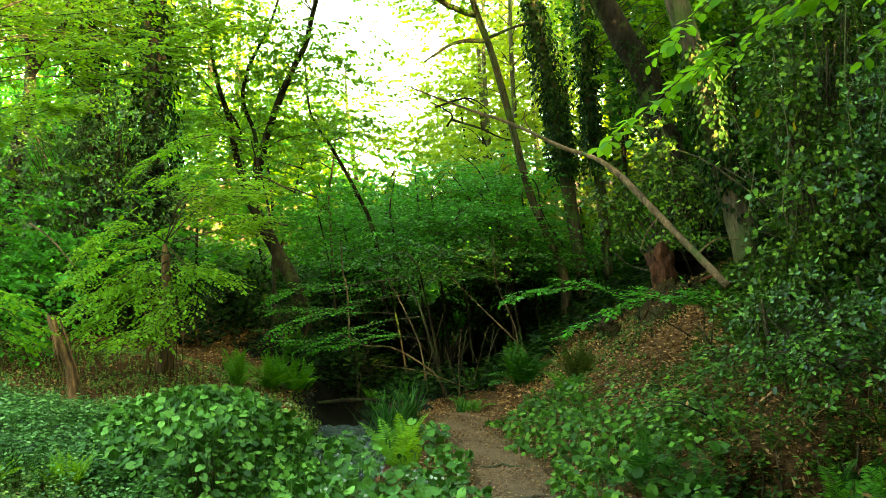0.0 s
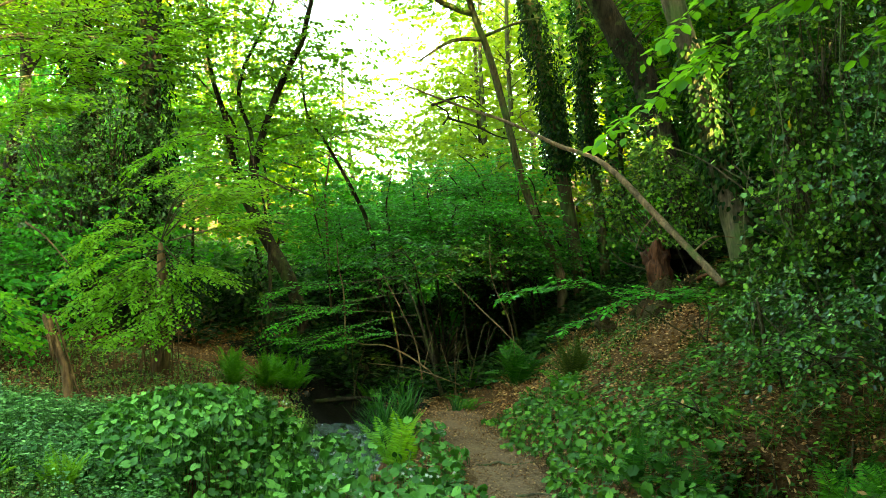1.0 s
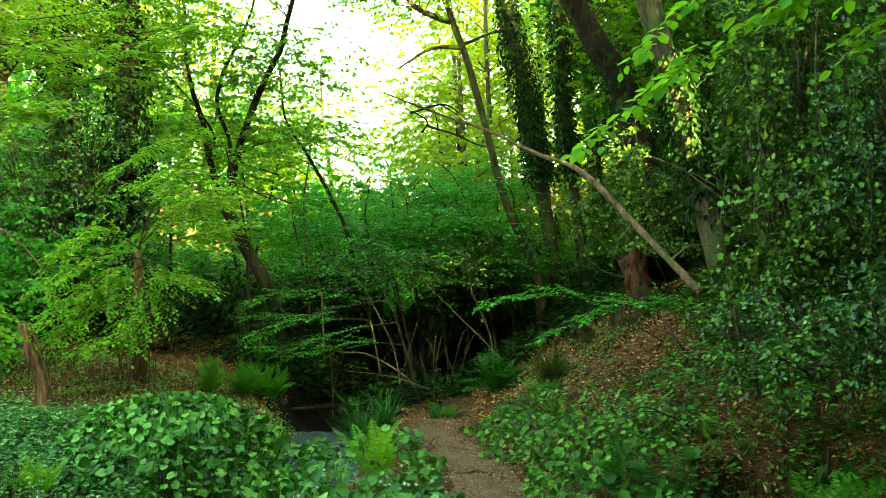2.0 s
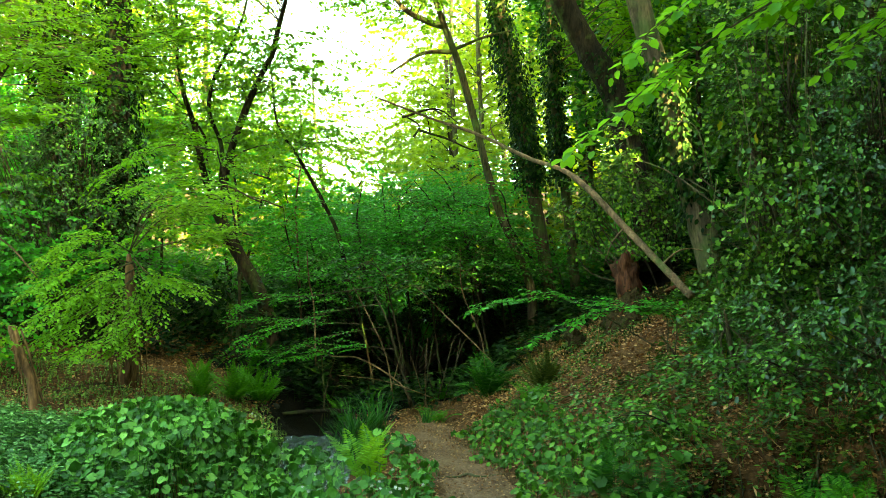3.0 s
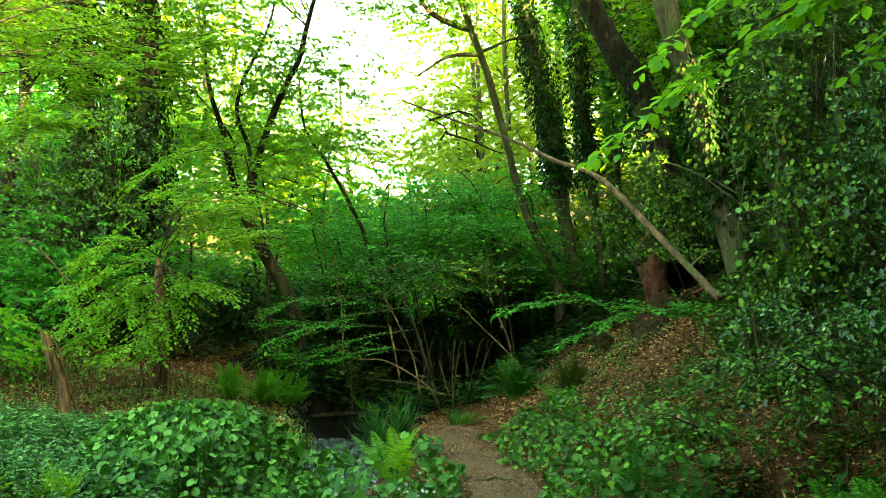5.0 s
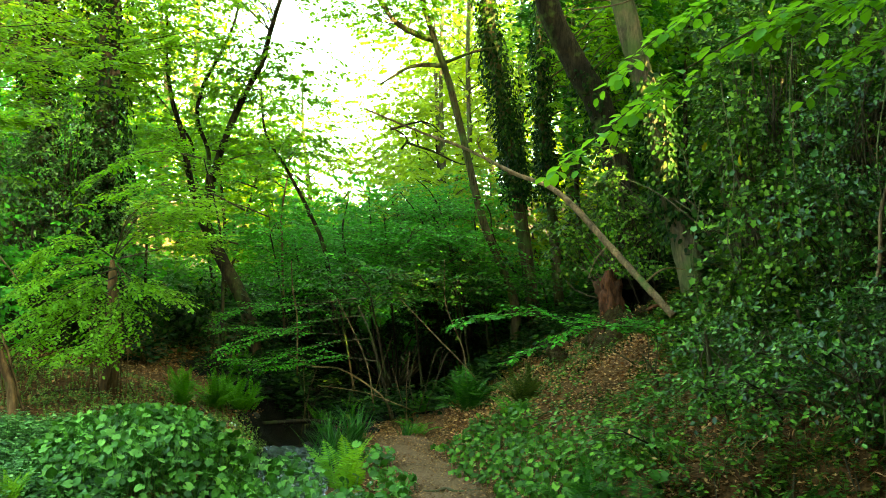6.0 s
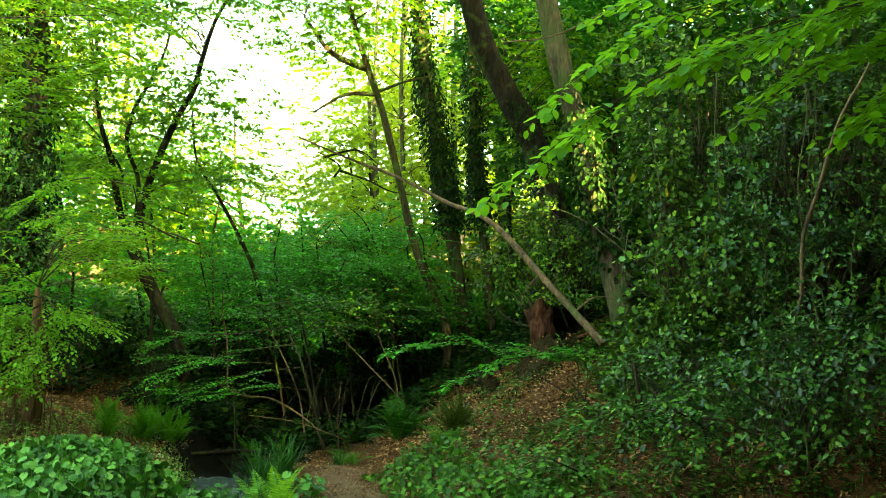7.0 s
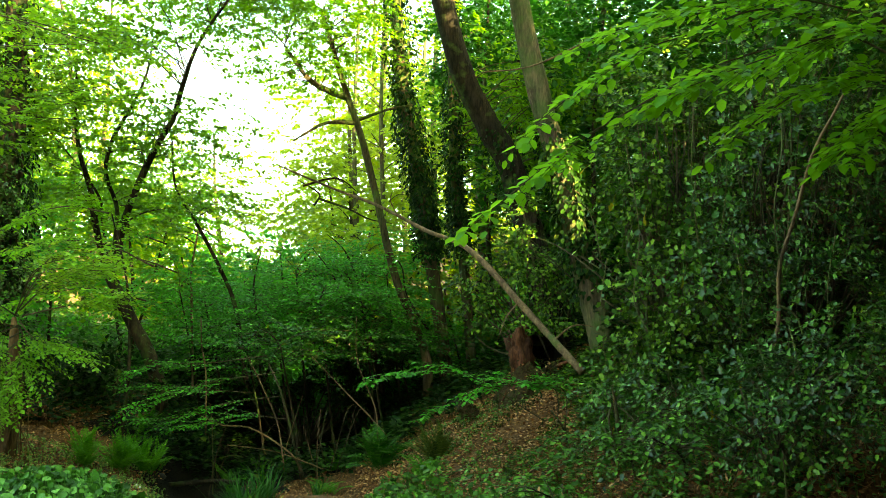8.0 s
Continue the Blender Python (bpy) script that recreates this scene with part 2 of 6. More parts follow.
ROUND = (np.concatenate([[(0, 0, -0.05)], _in, _out]),
         np.array([(0, i, i + 1) for i in range(1, 11)] + [(i, i + 11, i + 12) for i in range(1, 11)] + [(i, i + 12, i + 1) for i in range(1, 11)]))
STEM = (np.array([(0, 0, 0.5), (0, 0.43, -0.25), (0, -0.43, -0.25), (1, 0, 0.3), (1, 0.26, -0.15), (1, -0.26, -0.15)], float),
        np.array([(0, 1, 4, 3), (1, 2, 5, 4), (2, 0, 3, 5)]))


def scatter(shape, pos, along, up, sx, sy=None):
    """Copies of a small shape: vertices and faces."""
    tv, tf = shape
    pos, along, up = (np.asarray(a, float) for a in (pos, along, up))
    sx = np.broadcast_to(np.asarray(sx, float), len(pos))
    sy = sx if sy is None else np.broadcast_to(np.asarray(sy, float), len(pos))
    ax = unit(along)
    ay = unit(np.cross(up, ax))
    az = np.cross(ax, ay)
    v = (pos[:, None] + (sx[:, None] * tv[:, 0])[..., None] * ax[:, None] + (sy[:, None] * tv[:, 1])[..., None] * ay[:, None]
         + (sy[:, None] * tv[:, 2])[..., None] * az[:, None])
    f = tf[None] + (np.arange(len(pos)) * len(tv))[:, None, None]
    return v.reshape(-1, 3), f.reshape(-1, tf.shape[1])


def curve_line(ctrl, n):
    """A smooth line through a few points."""
    c = np.asarray(ctrl, float)
    c = np.concatenate([[2 * c[0] - c[1]], c, [2 * c[-1] - c[-2]]])
    u = np.linspace(0, len(c) - 3 - 1e-6, n)
    i = u.astype(int)
    t = (u - i)[:, None]
    p0, p1, p2, p3 = c[i], c[i + 1], c[i + 2], c[i + 3]
    return 0.5 * (2 * p1 + (p2 - p0) * t + (2 * p0 - 5 * p1 + 4 * p2 - p3) * t * t + (3 * p1 - p0 - 3 * p2 + p3) * t ** 3)


def tube(line, radii, sides=8, rough=0.0):
    """A tapered, slightly uneven round body along a line."""
    line = np.asarray(line, float)
    n = len(line)
    r = np.interp(np.linspace(0, 1, n), np.linspace(0, 1, len(radii)), radii)
    d = unit(np.gradient(line, axis=0))
    ref = np.where(np.abs(d[:, 2:3]) > 0.9, np.array([[0.0, 1.0, 0.0]]), np.array([[0.0, 0.0, 1.0]]))
    ref = np.broadcast_to(ref[n // 2], d.shape)
    a = unit(np.cross(d, ref))
    b = np.cross(d, a)
    th = np.linspace(0, 2 * math.pi, sides, endpoint=False)
    wob = np.ones((n, sides))
    if rough:
        ph = RNG.uniform(0, 6.28, 4)
        s = np.linspace(0, 1, n)[:, None]
        wob += rough * (np.sin(3 * th + ph[0] + 2 * s) * 0.5 + np.sin(2 * th + ph[1] - 5 * s) * 0.4 + np.sin(9 * s * 3 + ph[2]) * 0.25) + RNG.normal(0, rough * 0.25, (n, sides))
    rr = (r[:, None] * wob)[..., None]
    v = line[:, None] + rr * (np.cos(th)[None, :, None] * a[:, None] + np.sin(th)[None, :, None] * b[:, None])
    v = np.concatenate([v.reshape(-1, 3), [line[-1]], [line[0]]])
    i, j = np.meshgrid(np.arange(n - 1), np.arange(sides), indexing="ij")
    k = (j + 1) % sides
    f = np.stack([i * sides + j, i * sides + k, (i + 1) * sides + k, (i + 1) * sides + j], -1).reshape(-1, 4)
    jj = np.arange(sides)
    cap = np.stack([(n - 1) * sides + jj, (n - 1) * sides + (jj + 1) % sides, np.full(sides, n * sides), np.full(sides, n * sides)], -1)[:, :3]
    cap0 = np.stack([(jj + 1) % sides, jj, np.full(sides, n * sides + 1)], -1)
    return [(v, f), (v, np.concatenate([cap, cap0]))]


def fuse(chunks):
    """Two face lists on the same vertices, kept apart as triangles."""
    (v, q), (_, t) = chunks
    return [(v, np.concatenate([q[:, [0, 1, 2]], q[:, [0, 2, 3]], t]))]


def sprays(at, heading, length, leaves, leaf, droop=0.18, tilt=0.35, shape=OVAL, twig=0.004):
    """Flat sprays of leaves on thin twigs: chunks of leaves and of twigs."""
    n = len(at)
    length = length * RNG.uniform(0.6, 1.3, n)
    h = unit(heading)
    side = unit(np.cross(h, np.array([0, 0, 1.0])) + RNG.normal(0, tilt * 0.4, (n, 3)))
    pos, along, up = [], [], []
    for i in range(leaves):
        s = (i + 0.6) / leaves
        p = at + h * (length * s)[:, None] - np.array([0, 0, 1.0]) * (droop * length * s * s)[:, None]
        sg = 1 if i % 2 else -1
        last = i == leaves - 1
        d = h * (1.0 if last else 0.55) + side * (0 if last else sg) + RNG.normal(0, 0.22, (n, 3)) - np.array([0, 0, 0.42 * min(1.0, tilt / 0.4)])
        pos.append(p)
        along.append(d)
        up.append(np.array([0, 0, 1.0]) + RNG.normal(0, tilt, (n, 3)))
    pos, along, up = (np.concatenate(a) for a in (pos, along, up))
    lv = scatter(shape, pos, along, up, leaf * RNG.uniform(0.6, 1.25, len(pos)))
    tip = h * length[:, None] - np.array([0, 0, 1.0]) * (droop * length)[:, None]
    tw = scatter(STEM, at, tip, np.array([0, 0, 1.0]) + 0.01 * h, np.linalg.norm(tip, axis=1), twig)
    return lv, tw


def open_gap(p, extra=0.0):
    """False where the canopy has its one gap, through which the low sun reaches the pale trunk."""
    w = np.array(sun_way)
    d = p - np.array([3.15, 12.45, 3.75])
    along = d @ w
    off = d - np.outer(along, w)
    off = np.linalg.norm(off * np.array([1, 1, 0.55]), axis=1)
    return (along < 0.25) | (off > 0.28 + extra + 0.008 * along)


def in_ellipsoid(n, centre, radii, shell=0.5):
    d = unit(RNG.normal(0, 1, (n, 3)))
    r = RNG.uniform(shell, 1, (n, 1)) ** 0.7
    return np.asarray(centre) + d * r * np.asarray(radii)


def tree(name, label, line, radii, lobes=(), leaf=0.07, leaf_material=None, bark=None, ivy=None, category="tree", spray=0.42,
         count=11, droop=0.22, tilt=0.55, sides=10, group="", forks=(), limb=0.3, layer=0.4):
    """A trunk along a line, limbs out to clumps of leaf sprays, and ivy on the trunk. lobes: (centre, radii, clumps, sprays a clump)."""
    top = thing(name, label, category, line[0], group)
    pts = curve_line(line, 10 + 6 * len(line))
    trunk = part("trunk", fuse(tube(pts, radii, sides, 0.1)), bark or M_BARK, top, smooth=True)
    rr = np.interp(np.linspace(0, 1, len(pts)), np.linspace(0, 1, len(radii)), radii)
    for fl, fr in forks:
        fp = curve_line(fl, 6 + 5 * len(fl))
        part("limb", fuse(tube(fp, fr, 7, 0.08)), bark or M_BARK, top, smooth=True)
        pts = np.concatenate([pts, fp])
        rr = np.concatenate([rr, np.interp(np.linspace(0, 1, len(fp)), np.linspace(0, 1, len(fr)), fr)])
    leaves, twigs, limbs = [], [], []
    for centre, rad, clumps, per in lobes:
        cs = in_ellipsoid(clumps, centre, rad, 0.15)
        for c in cs:
            d = np.linalg.norm(pts - c, axis=1) + 2.0 * np.maximum(0, pts[:, 2] - c[2] + 0.25 * np.linalg.norm(pts - c, axis=1))
            i = int(np.argmin(d))
            a = pts[i]
            mid = (a + c) / 2 + np.array([0, 0, 0.12 * np.linalg.norm(c - a)]) + RNG.normal(0, 0.06, 3) * np.linalg.norm(c - a)
            limbs.append(fuse(tube(curve_line([a, mid, c], 8), [max(0.006, min(0.03, rr[i] * limb)), 0.004], 5)))
            size = 0.33 * np.mean(rad) + 0.12
            at = c + RNG.normal(0, 1, (per, 3)) * np.array([size, size, size * layer])
            out = at - a
            out[:, 2] *= 0.25
            hd = unit(out) + RNG.normal(0, 0.6, (per, 3)) * np.array([1, 1, 0.25])
            ok = open_gap(at, 0.3)
            at, hd = at[ok], hd[ok]
            lv, tw = sprays(at, hd, spray, count, leaf, droop, tilt)
            leaves.append(lv)
            twigs.append(tw)
    if limbs:
        if line[0][1] < 19.5:
            for lm in limbs:
                part("branch", lm, M_TWIG, top, smooth=True)
        else:
            tagged(part("branchwork", sum(limbs, []), M_TWIG, top, smooth=True), kind="stuff")
        tagged(part("crown", leaves, leaf_material or M_HAZEL, top), kind="stuff")
        tagged(part("brushwood", twigs, M_TWIG, top), kind="stuff")
    if ivy:
        z0, z1, n, depth = ivy
        ok = np.where((pts[:, 2] >= z0) & (pts[:, 2] <= z1))[0]
        i = RNG.choice(ok, n)
        th = RNG.uniform(0, 6.283, n)
        rad = np.stack([np.cos(th), np.sin(th), np.zeros(n)], 1)
        lump = 0.35 + 0.65 * (0.5 + 0.5 * np.sin(pts[i, 2] * 3.1 + 1.5 * np.cos(th * 2) + len(label)))
        p = pts[i] + RNG.normal(0, 0.12, (n, 3)) * np.array([0.2, 0.2, 1]) + rad * (rr[i] + depth * lump * RNG.uniform(0.1, 1, n))[:, None]
        tagged(part("ivy", [scatter(OVAL, p, np.array([0, 0, -1.0]) + 0.5 * rad + RNG.normal(0, 0.4, (n, 3)), rad + np.array([0, 0, 0.4]) + RNG.normal(0, 0.4, (n, 3)), RNG.uniform(0.05, 0.09, n))],
             M_IVY_AND_SHADE, trunk, "dark glossy ivy leaves"), kind="stuff")
    return top


def bush(name, label, lobes, leaf, material, shape=OVAL, category="shrub", stems=(), tilt=0.9, clump=60, group="", spread=0.22, stem_mat=None):
    """A dense bush: clumps of leaves over lobes, on stems that rise from its root. lobes: (centre, radii, clumps)."""
    foot = np.asarray(stems[0][0] if stems else lobes[0][0], float)
    top = thing(name, label, category, foot, group)
    leaves, twigs = [], []
    for centre, rad, clumps in lobes:
        cs = in_ellipsoid(clumps, centre, rad, 0.3)
        for c in cs:
            n = int(clump * RNG.uniform(0.5, 1.4))
            p = c + RNG.normal(0, 1, (n, 3)) * spread * np.array([1.1, 1.1, 0.5])
            hole = np.sin(2.9 * p[:, 0] + 1.1 * p[:, 1]) * np.sin(3.6 * p[:, 2] + 0.9 * p[:, 0]) + 0.6 * np.sin(6.1 * p[:, 0] - 4.3 * p[:, 2])
            p = p[open_gap(p, 0.06) & (hole > -0.45)]
            n = len(p)
            out = unit(p - np.asarray(centre)) + RNG.normal(0, 0.8, (n, 3))
            leaves.append(scatter(shape, p, out - np.array([0, 0, 0.4]), np.array([0, 0, 0.8]) + 0.5 * unit(p - np.asarray(centre)) + RNG.normal(0, tilt * 0.4, (n, 3)), leaf * RNG.uniform(0.6, 1.25, n)))
            k = n // 6
            q = p[:k]
            twigs.append(scatter(STEM, q, c - q + RNG.normal(0, 0.03, (k, 3)), np.array([0.1, 0.2, 1.0]) + 0 * q, np.linalg.norm(c - q, axis=1), 0.005))
        a = foot + RNG.normal(0, 0.08, 3) * np.array([1, 1, 0])
        for c in cs[::3]:
            way = curve_line([a, (a + c) / 2 + RNG.normal(0, 0.15, 3), c], 8)
            if open_gap(way, 0.12).all():
                twigs += fuse(tube(way, [0.02, 0.004], 5))
    for i, (ln, r) in enumerate([(s, (0.025, 0.01)) for s in stems]):
        part("stem", fuse(tube(curve_line(ln, 14), r, 6, 0.08)), stem_mat or M_TWIG, top, smooth=True)
    tagged(part("foliage", leaves, material, top), kind="stuff")
    tagged(part("brushwood", twigs, M_TWIG, top), kind="stuff")
    return top


def bough(top, lines, leaf, material, twigs=16, reach=0.34, count=9, radius=0.012, droop=0.1, tilt=0.28, bark=None):
    """Layered boughs: thin branches with flat leaf sprays set along both sides of each."""
    for line in lines:
        pts = curve_line(line, 40)
        branch = part("branch", fuse(tube(pts, (radius, 0.6 * radius, 0.003), 6, 0.1)), bark or M_TWIG, top, smooth=True)
        d = unit(np.gradient(pts, axis=0))
        s = np.sort(RNG.uniform(0.18, 0.98, twigs))
        i = (s * 39).astype(int)
        sg = np.where(np.arange(twigs) % 2, 1.0, -1.0)[:, None]
        side = unit(np.cross(d[i], np.array([0, 0, 1.0])))
        hd = unit(d[i] * 0.75 + side * sg * RNG.uniform(0.3, 1.0, (twigs, 1)) + RNG.normal(0, 0.12, (twigs, 3)))
        at = pts[i] + RNG.normal(0, 0.02, (twigs, 3))
        a, b = sprays(at, hd, reach * (1.15 - 0.5 * s), count, leaf, droop, tilt)
        tagged(part("leafage", [a], material, branch), kind="stuff")
        tagged(part("brushwood", [b], M_TWIG, branch), kind="stuff")


def sprigs(at, heading, length, leaves, leaf, shape, droop=0.5):
    """Leafy shoots with leaves all round a bending twig: leaves and twigs."""
    n = len(at)
    length = length * RNG.uniform(0.6, 1.3, n)
    h = unit(heading)
    a = unit(np.cross(h, np.array([0.3, 0.2, 1.0])))
    b = np.cross(h, a)
    pos, along, up = [], [], []
    for i in range(leaves):
        s = (i + 0.8) / leaves
        th = (i * 2.4 + RNG.uniform(0, 0.8, n))[:, None]
        rad = np.cos(th) * a + np.sin(th) * b
        pos.append(at + h * (length * s)[:, None] - np.array([0, 0, 1.0]) * (droop * length * s * s)[:, None] + rad * 0.01)
        along.append(rad + h * 0.6 + np.array([0, 0, -0.15]) + RNG.normal(0, 0.2, (n, 3)))
        up.append(h * 0.7 + np.array([0, 0, 0.7]) + RNG.normal(0, 0.35, (n, 3)))
    pos, along, up = (np.concatenate(q) for q in (pos, along, up))
    lv = scatter(shape, pos, along, up, leaf * RNG.uniform(0.55, 1.2, len(pos)))
    tip = h * length[:, None] - np.array([0, 0, 1.0]) * (droop * length)[:, None]
    return lv, scatter(STEM, at, tip, np.array([0.1, 0.1, 1.0]) + 0.01 * h, np.linalg.norm(tip, axis=1), 0.006)


def thicket(name, label, lobes, leaf, material, shape, stems, category, length=0.32, leaves=11, holes=0.15, group=""):
    """A thicket of leafy shoots growing outwards and down from lobes, with dark gaps between. lobes: (centre, radii, shoots)."""
    foot = np.asarray(stems[0][0], float)
    top = thing(name, label, category, foot, group)
    lv, tw = [], []
    for centre, rad, n in lobes:
        c = np.asarray(centre, float)
        p = in_ellipsoid(n, c, rad, 0.35)
        gap = np.sin(3.3 * p[:, 0] + 1.7 * p[:, 1] + 0.4) * np.sin(4.1 * p[:, 2] + 1.3 * p[:, 0]) + 0.5 * np.sin(7.3 * p[:, 0] - 5.1 * p[:, 2] + p[:, 1])
        p = p[(gap > -holes * 4) & open_gap(p, 0.1)]
        out = unit((p - c) / np.asarray(rad)) + RNG.normal(0, 0.5, p.shape) + np.array([-0.1, -0.35, 0.1])
        a, b = sprigs(p, out, length, leaves, leaf, shape)
        lv.append(a)
        tw.append(b)
        for q in p[::7]:
            way = curve_line([foot + RNG.normal(0, 0.06, 3) * np.array([1, 1, 0]), (foot + q) / 2 + RNG.normal(0, 0.14, 3), q], 9)
            if open_gap(way, 0.12).all():
                tw += fuse(tube(way, [0.016, 0.004], 5))
    for line in stems:
        part("stem", fuse(tube(curve_line(line, 16), (0.03, 0.012), 7, 0.1)), M_TWIG, top, smooth=True)
    tagged(part("foliage", lv, material, top), kind="stuff")
    tagged(part("brushwood", tw, M_TWIG, top), kind="stuff")
    return top


# ---- ground ----
def soft_interp(y, ys, vs):
    y = np.asarray(y, float)
    return sum(np.interp(y + o, ys, vs) for o in (-0.8, -0.4, 0, 0.4, 0.8)) / 5


def path_x(y):
    return soft_interp(y, [-8, 0, 4, 7.75, 9.8, 11.9, 13.2, 15, 18], [-1.5, 0.05, 0.5, 0.64, 0.42, 0.08, 0.3, 0.9, 2.0])


def creek_x(y):
    return soft_interp(y, [-6, 4, 7, 9, 10.5, 12.5, 14, 15.5, 17, 22, 40], [-4, -1.9, -1.3, -1.0, -0.9, -1.18, -1.25, -0.9, 0.1, 0.0, -2])


def bank_x(y):
    return soft_interp(y, [-8, 0, 4, 7.75, 9.8, 11.9, 14, 18, 30], [-1.0, 0.5, 0.9, 1.04, 0.8, 0.5, 0.5, 0.6, 1.5])


def height(x, y, rough=True):
    x, y = np.asarray(x, float), np.asarray(y, float)
    right = np.maximum(0, x - bank_x(y))
    k = soft_interp(y, [0, 5, 7, 8.6, 10, 12, 16, 25, 60], [0.3, 0.26, 0.28, 0.34, 0.45, 0.58, 0.5, 0.35, 0.25])
    z = k * right + 0.35 * np.maximum(0, right - 3.6) - 0.25 * np.maximum(0, right - 20)
    left = np.maximum(0, creek_x(y) + 0.35 - x)
    z = z + np.interp(left, [0, 0.5, 1.2, 2.2, 4, 10, 30, 80, 400], [0, 0.05, 0.3, 0.6, 0.85, 2.0, 8.0, 20.0, 30.0]) * np.interp(y, [6.5, 10, 12], [0.3, 0.6, 1.0])
    c = x - creek_x(y)
    z = z - np.interp(y, [-60, 15.0, 16.2, 40], [0.34, 0.34, 0.12, 0.1]) * np.exp(-(c / 0.42) ** 4)
    z = z + 0.04 * np.exp(-(((x + 2.0) / 0.85) ** 2 + ((y - 8.6) / 1.1) ** 2))
    # The last two terms add an unseen hill behind, blocking low sky light.
    z = z + 0.045 * np.maximum(0, y - 14) - 0.65 * np.exp(-(((x + 0.1) / 1.5) ** 4 + ((y - 17.2) / 1.7) ** 4)) + 0.42 * np.maximum(0, -6 - y) - 0.37 * np.maximum(0, -32 - y)
    edge = 1 / (1 + np.exp(-(x - 1.8) / 0.09)) / (1 + np.exp(np.clip((y - 7.42 - 0.1 * np.sin(3.1 * x) - 0.04 * np.sin(9 * x)) / 0.05, -60, 60)))
    z = z - 0.48 * edge * np.clip((y - 4.5) / 1.5, 0, 1)
    if rough:
        far = np.exp(-np.maximum(0, np.hypot(x, y - 10) - 12) / 20)
        z = z + far * 0.05 * (np.sin(2.3 * x + 1.3 * y) + np.sin(3.7 * y - 1.9 * x + 1) + 0.6 * np.sin(7.1 * x - 5.3 * y)) * 0.5
    flat = np.exp(-((x - path_x(y)) / 0.42) ** 4)
    return z * (1 - 0.75 * flat * (y < 12.6)) if np.ndim(z) == 0 else np.where(y < 12.6, z * (1 - 0.75 * flat), z)


def on_ground(xy, lift=0.0):
    xy = np.asarray(xy, float)
    return np.concatenate([xy, (height(xy[:, 0], xy[:, 1]) + lift)[:, None]], 1)


def gz(x, y):
    return float(height(np.array([x]), np.array([y]))[0])


def grid_axis(a, b, step, lo, hi):
    mid = np.arange(a, b, step)
    up, dn = [b], [a]
    s = step
    while up[-1] < hi:
        s *= 1.16
        up.append(up[-1] + s)
    s = step
    while dn[-1] > lo:
        s *= 1.16
        dn.append(dn[-1] - s)
    return np.concatenate([dn[:0:-1], mid, up])


def sheet(xs, ys, zf):
    gx, gy = np.meshgrid(xs, ys)
    v = np.stack([gx, gy, zf(gx, gy)], -1).reshape(-1, 3)
    i, j = np.meshgrid(np.arange(len(ys) - 1), np.arange(len(xs) - 1), indexing="ij")
    a = i * len(xs) + j
    f = np.stack([a, a + 1, a + 1 + len(xs), a + len(xs)], -1).reshape(-1, 4)
    return v, f


ground = part("ground", [sheet(grid_axis(-5, 6, 0.09, -500, 500), grid_axis(5, 18, 0.09, -400, 900), height)], M_SOIL, smooth=True)
tagged(ground, "brown woodland soil with leaf litter on sloping banks", "ground", kind="structure")

ys = np.arange(-6, 13.0, 0.07)
us = np.linspace(-1, 1, 15)
gy, gu = np.meshgrid(ys, us, indexing="ij")
half = 0.36 + 0.05 * np.sin(2.1 * gy) + 0.035 * np.sin(7.3 * gy + 2 * np.sign(gu)) + 0.02 * np.sin(17 * gy + gu)
half = half * np.clip((13.3 - gy) / 1.2, 0.25, 1)
gx = path_x(gy) + gu * half
pz = height(gx, gy) + 0.022 * (1 - gu ** 2) - 0.012 * (np.abs(gu) > 0.93) * 2 + 0.006 * np.sin(9 * gx + 5 * gy) * (1 - gu ** 2)
n1 = len(us)
i, j = np.meshgrid(np.arange(len(ys) - 1), np.arange(n1 - 1), indexing="ij")
a = i * n1 + j
path = part("path", [(np.stack([gx, gy, pz], -1).reshape(-1, 3), np.stack([a, a + 1, a + 1 + n1, a + n1], -1).reshape(-1, 4))], M_PATH, smooth=True)
tagged(path, "narrow trodden earth footpath with grit and dead leaves", "footpath", kind="structure")

ys = np.arange(7, 12.6, 0.03)
us = np.linspace(-0.5, 0.5, 36)
gy, gu = np.meshgrid(ys, us, indexing="ij")
gx = creek_x(gy) + gu
n1 = len(us)
i, j = np.meshgrid(np.arange(len(ys) - 1), np.arange(n1 - 1), indexing="ij")
a = i * n1 + j
wz = -0.135 + 0.008 * np.sin(31 * gx + 23 * gy) + 0.008 * np.sin(53 * gy - 16 * gx + 2 * np.sin(9 * gx)) + 0.006 * np.sin(71 * gx - 37 * gy)
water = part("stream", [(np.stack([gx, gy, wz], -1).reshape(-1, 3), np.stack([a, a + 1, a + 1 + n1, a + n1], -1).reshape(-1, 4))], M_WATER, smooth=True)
tagged(water, "shallow dark stream water with glints painted white", "stream", kind="structure")

# Beyond the stream this sheet is gully shade painted in near-black colour.
ys = np.arange(9.0, 20.5, 0.1)
us = np.linspace(-1, 1, 33)
gy, gu = np.meshgrid(ys, us, indexing="ij")
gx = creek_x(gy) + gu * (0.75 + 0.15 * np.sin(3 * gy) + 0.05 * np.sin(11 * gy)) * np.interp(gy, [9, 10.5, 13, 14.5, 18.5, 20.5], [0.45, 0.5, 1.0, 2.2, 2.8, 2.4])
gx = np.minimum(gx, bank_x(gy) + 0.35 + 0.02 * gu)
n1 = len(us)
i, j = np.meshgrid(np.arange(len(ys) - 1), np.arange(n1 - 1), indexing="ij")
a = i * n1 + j
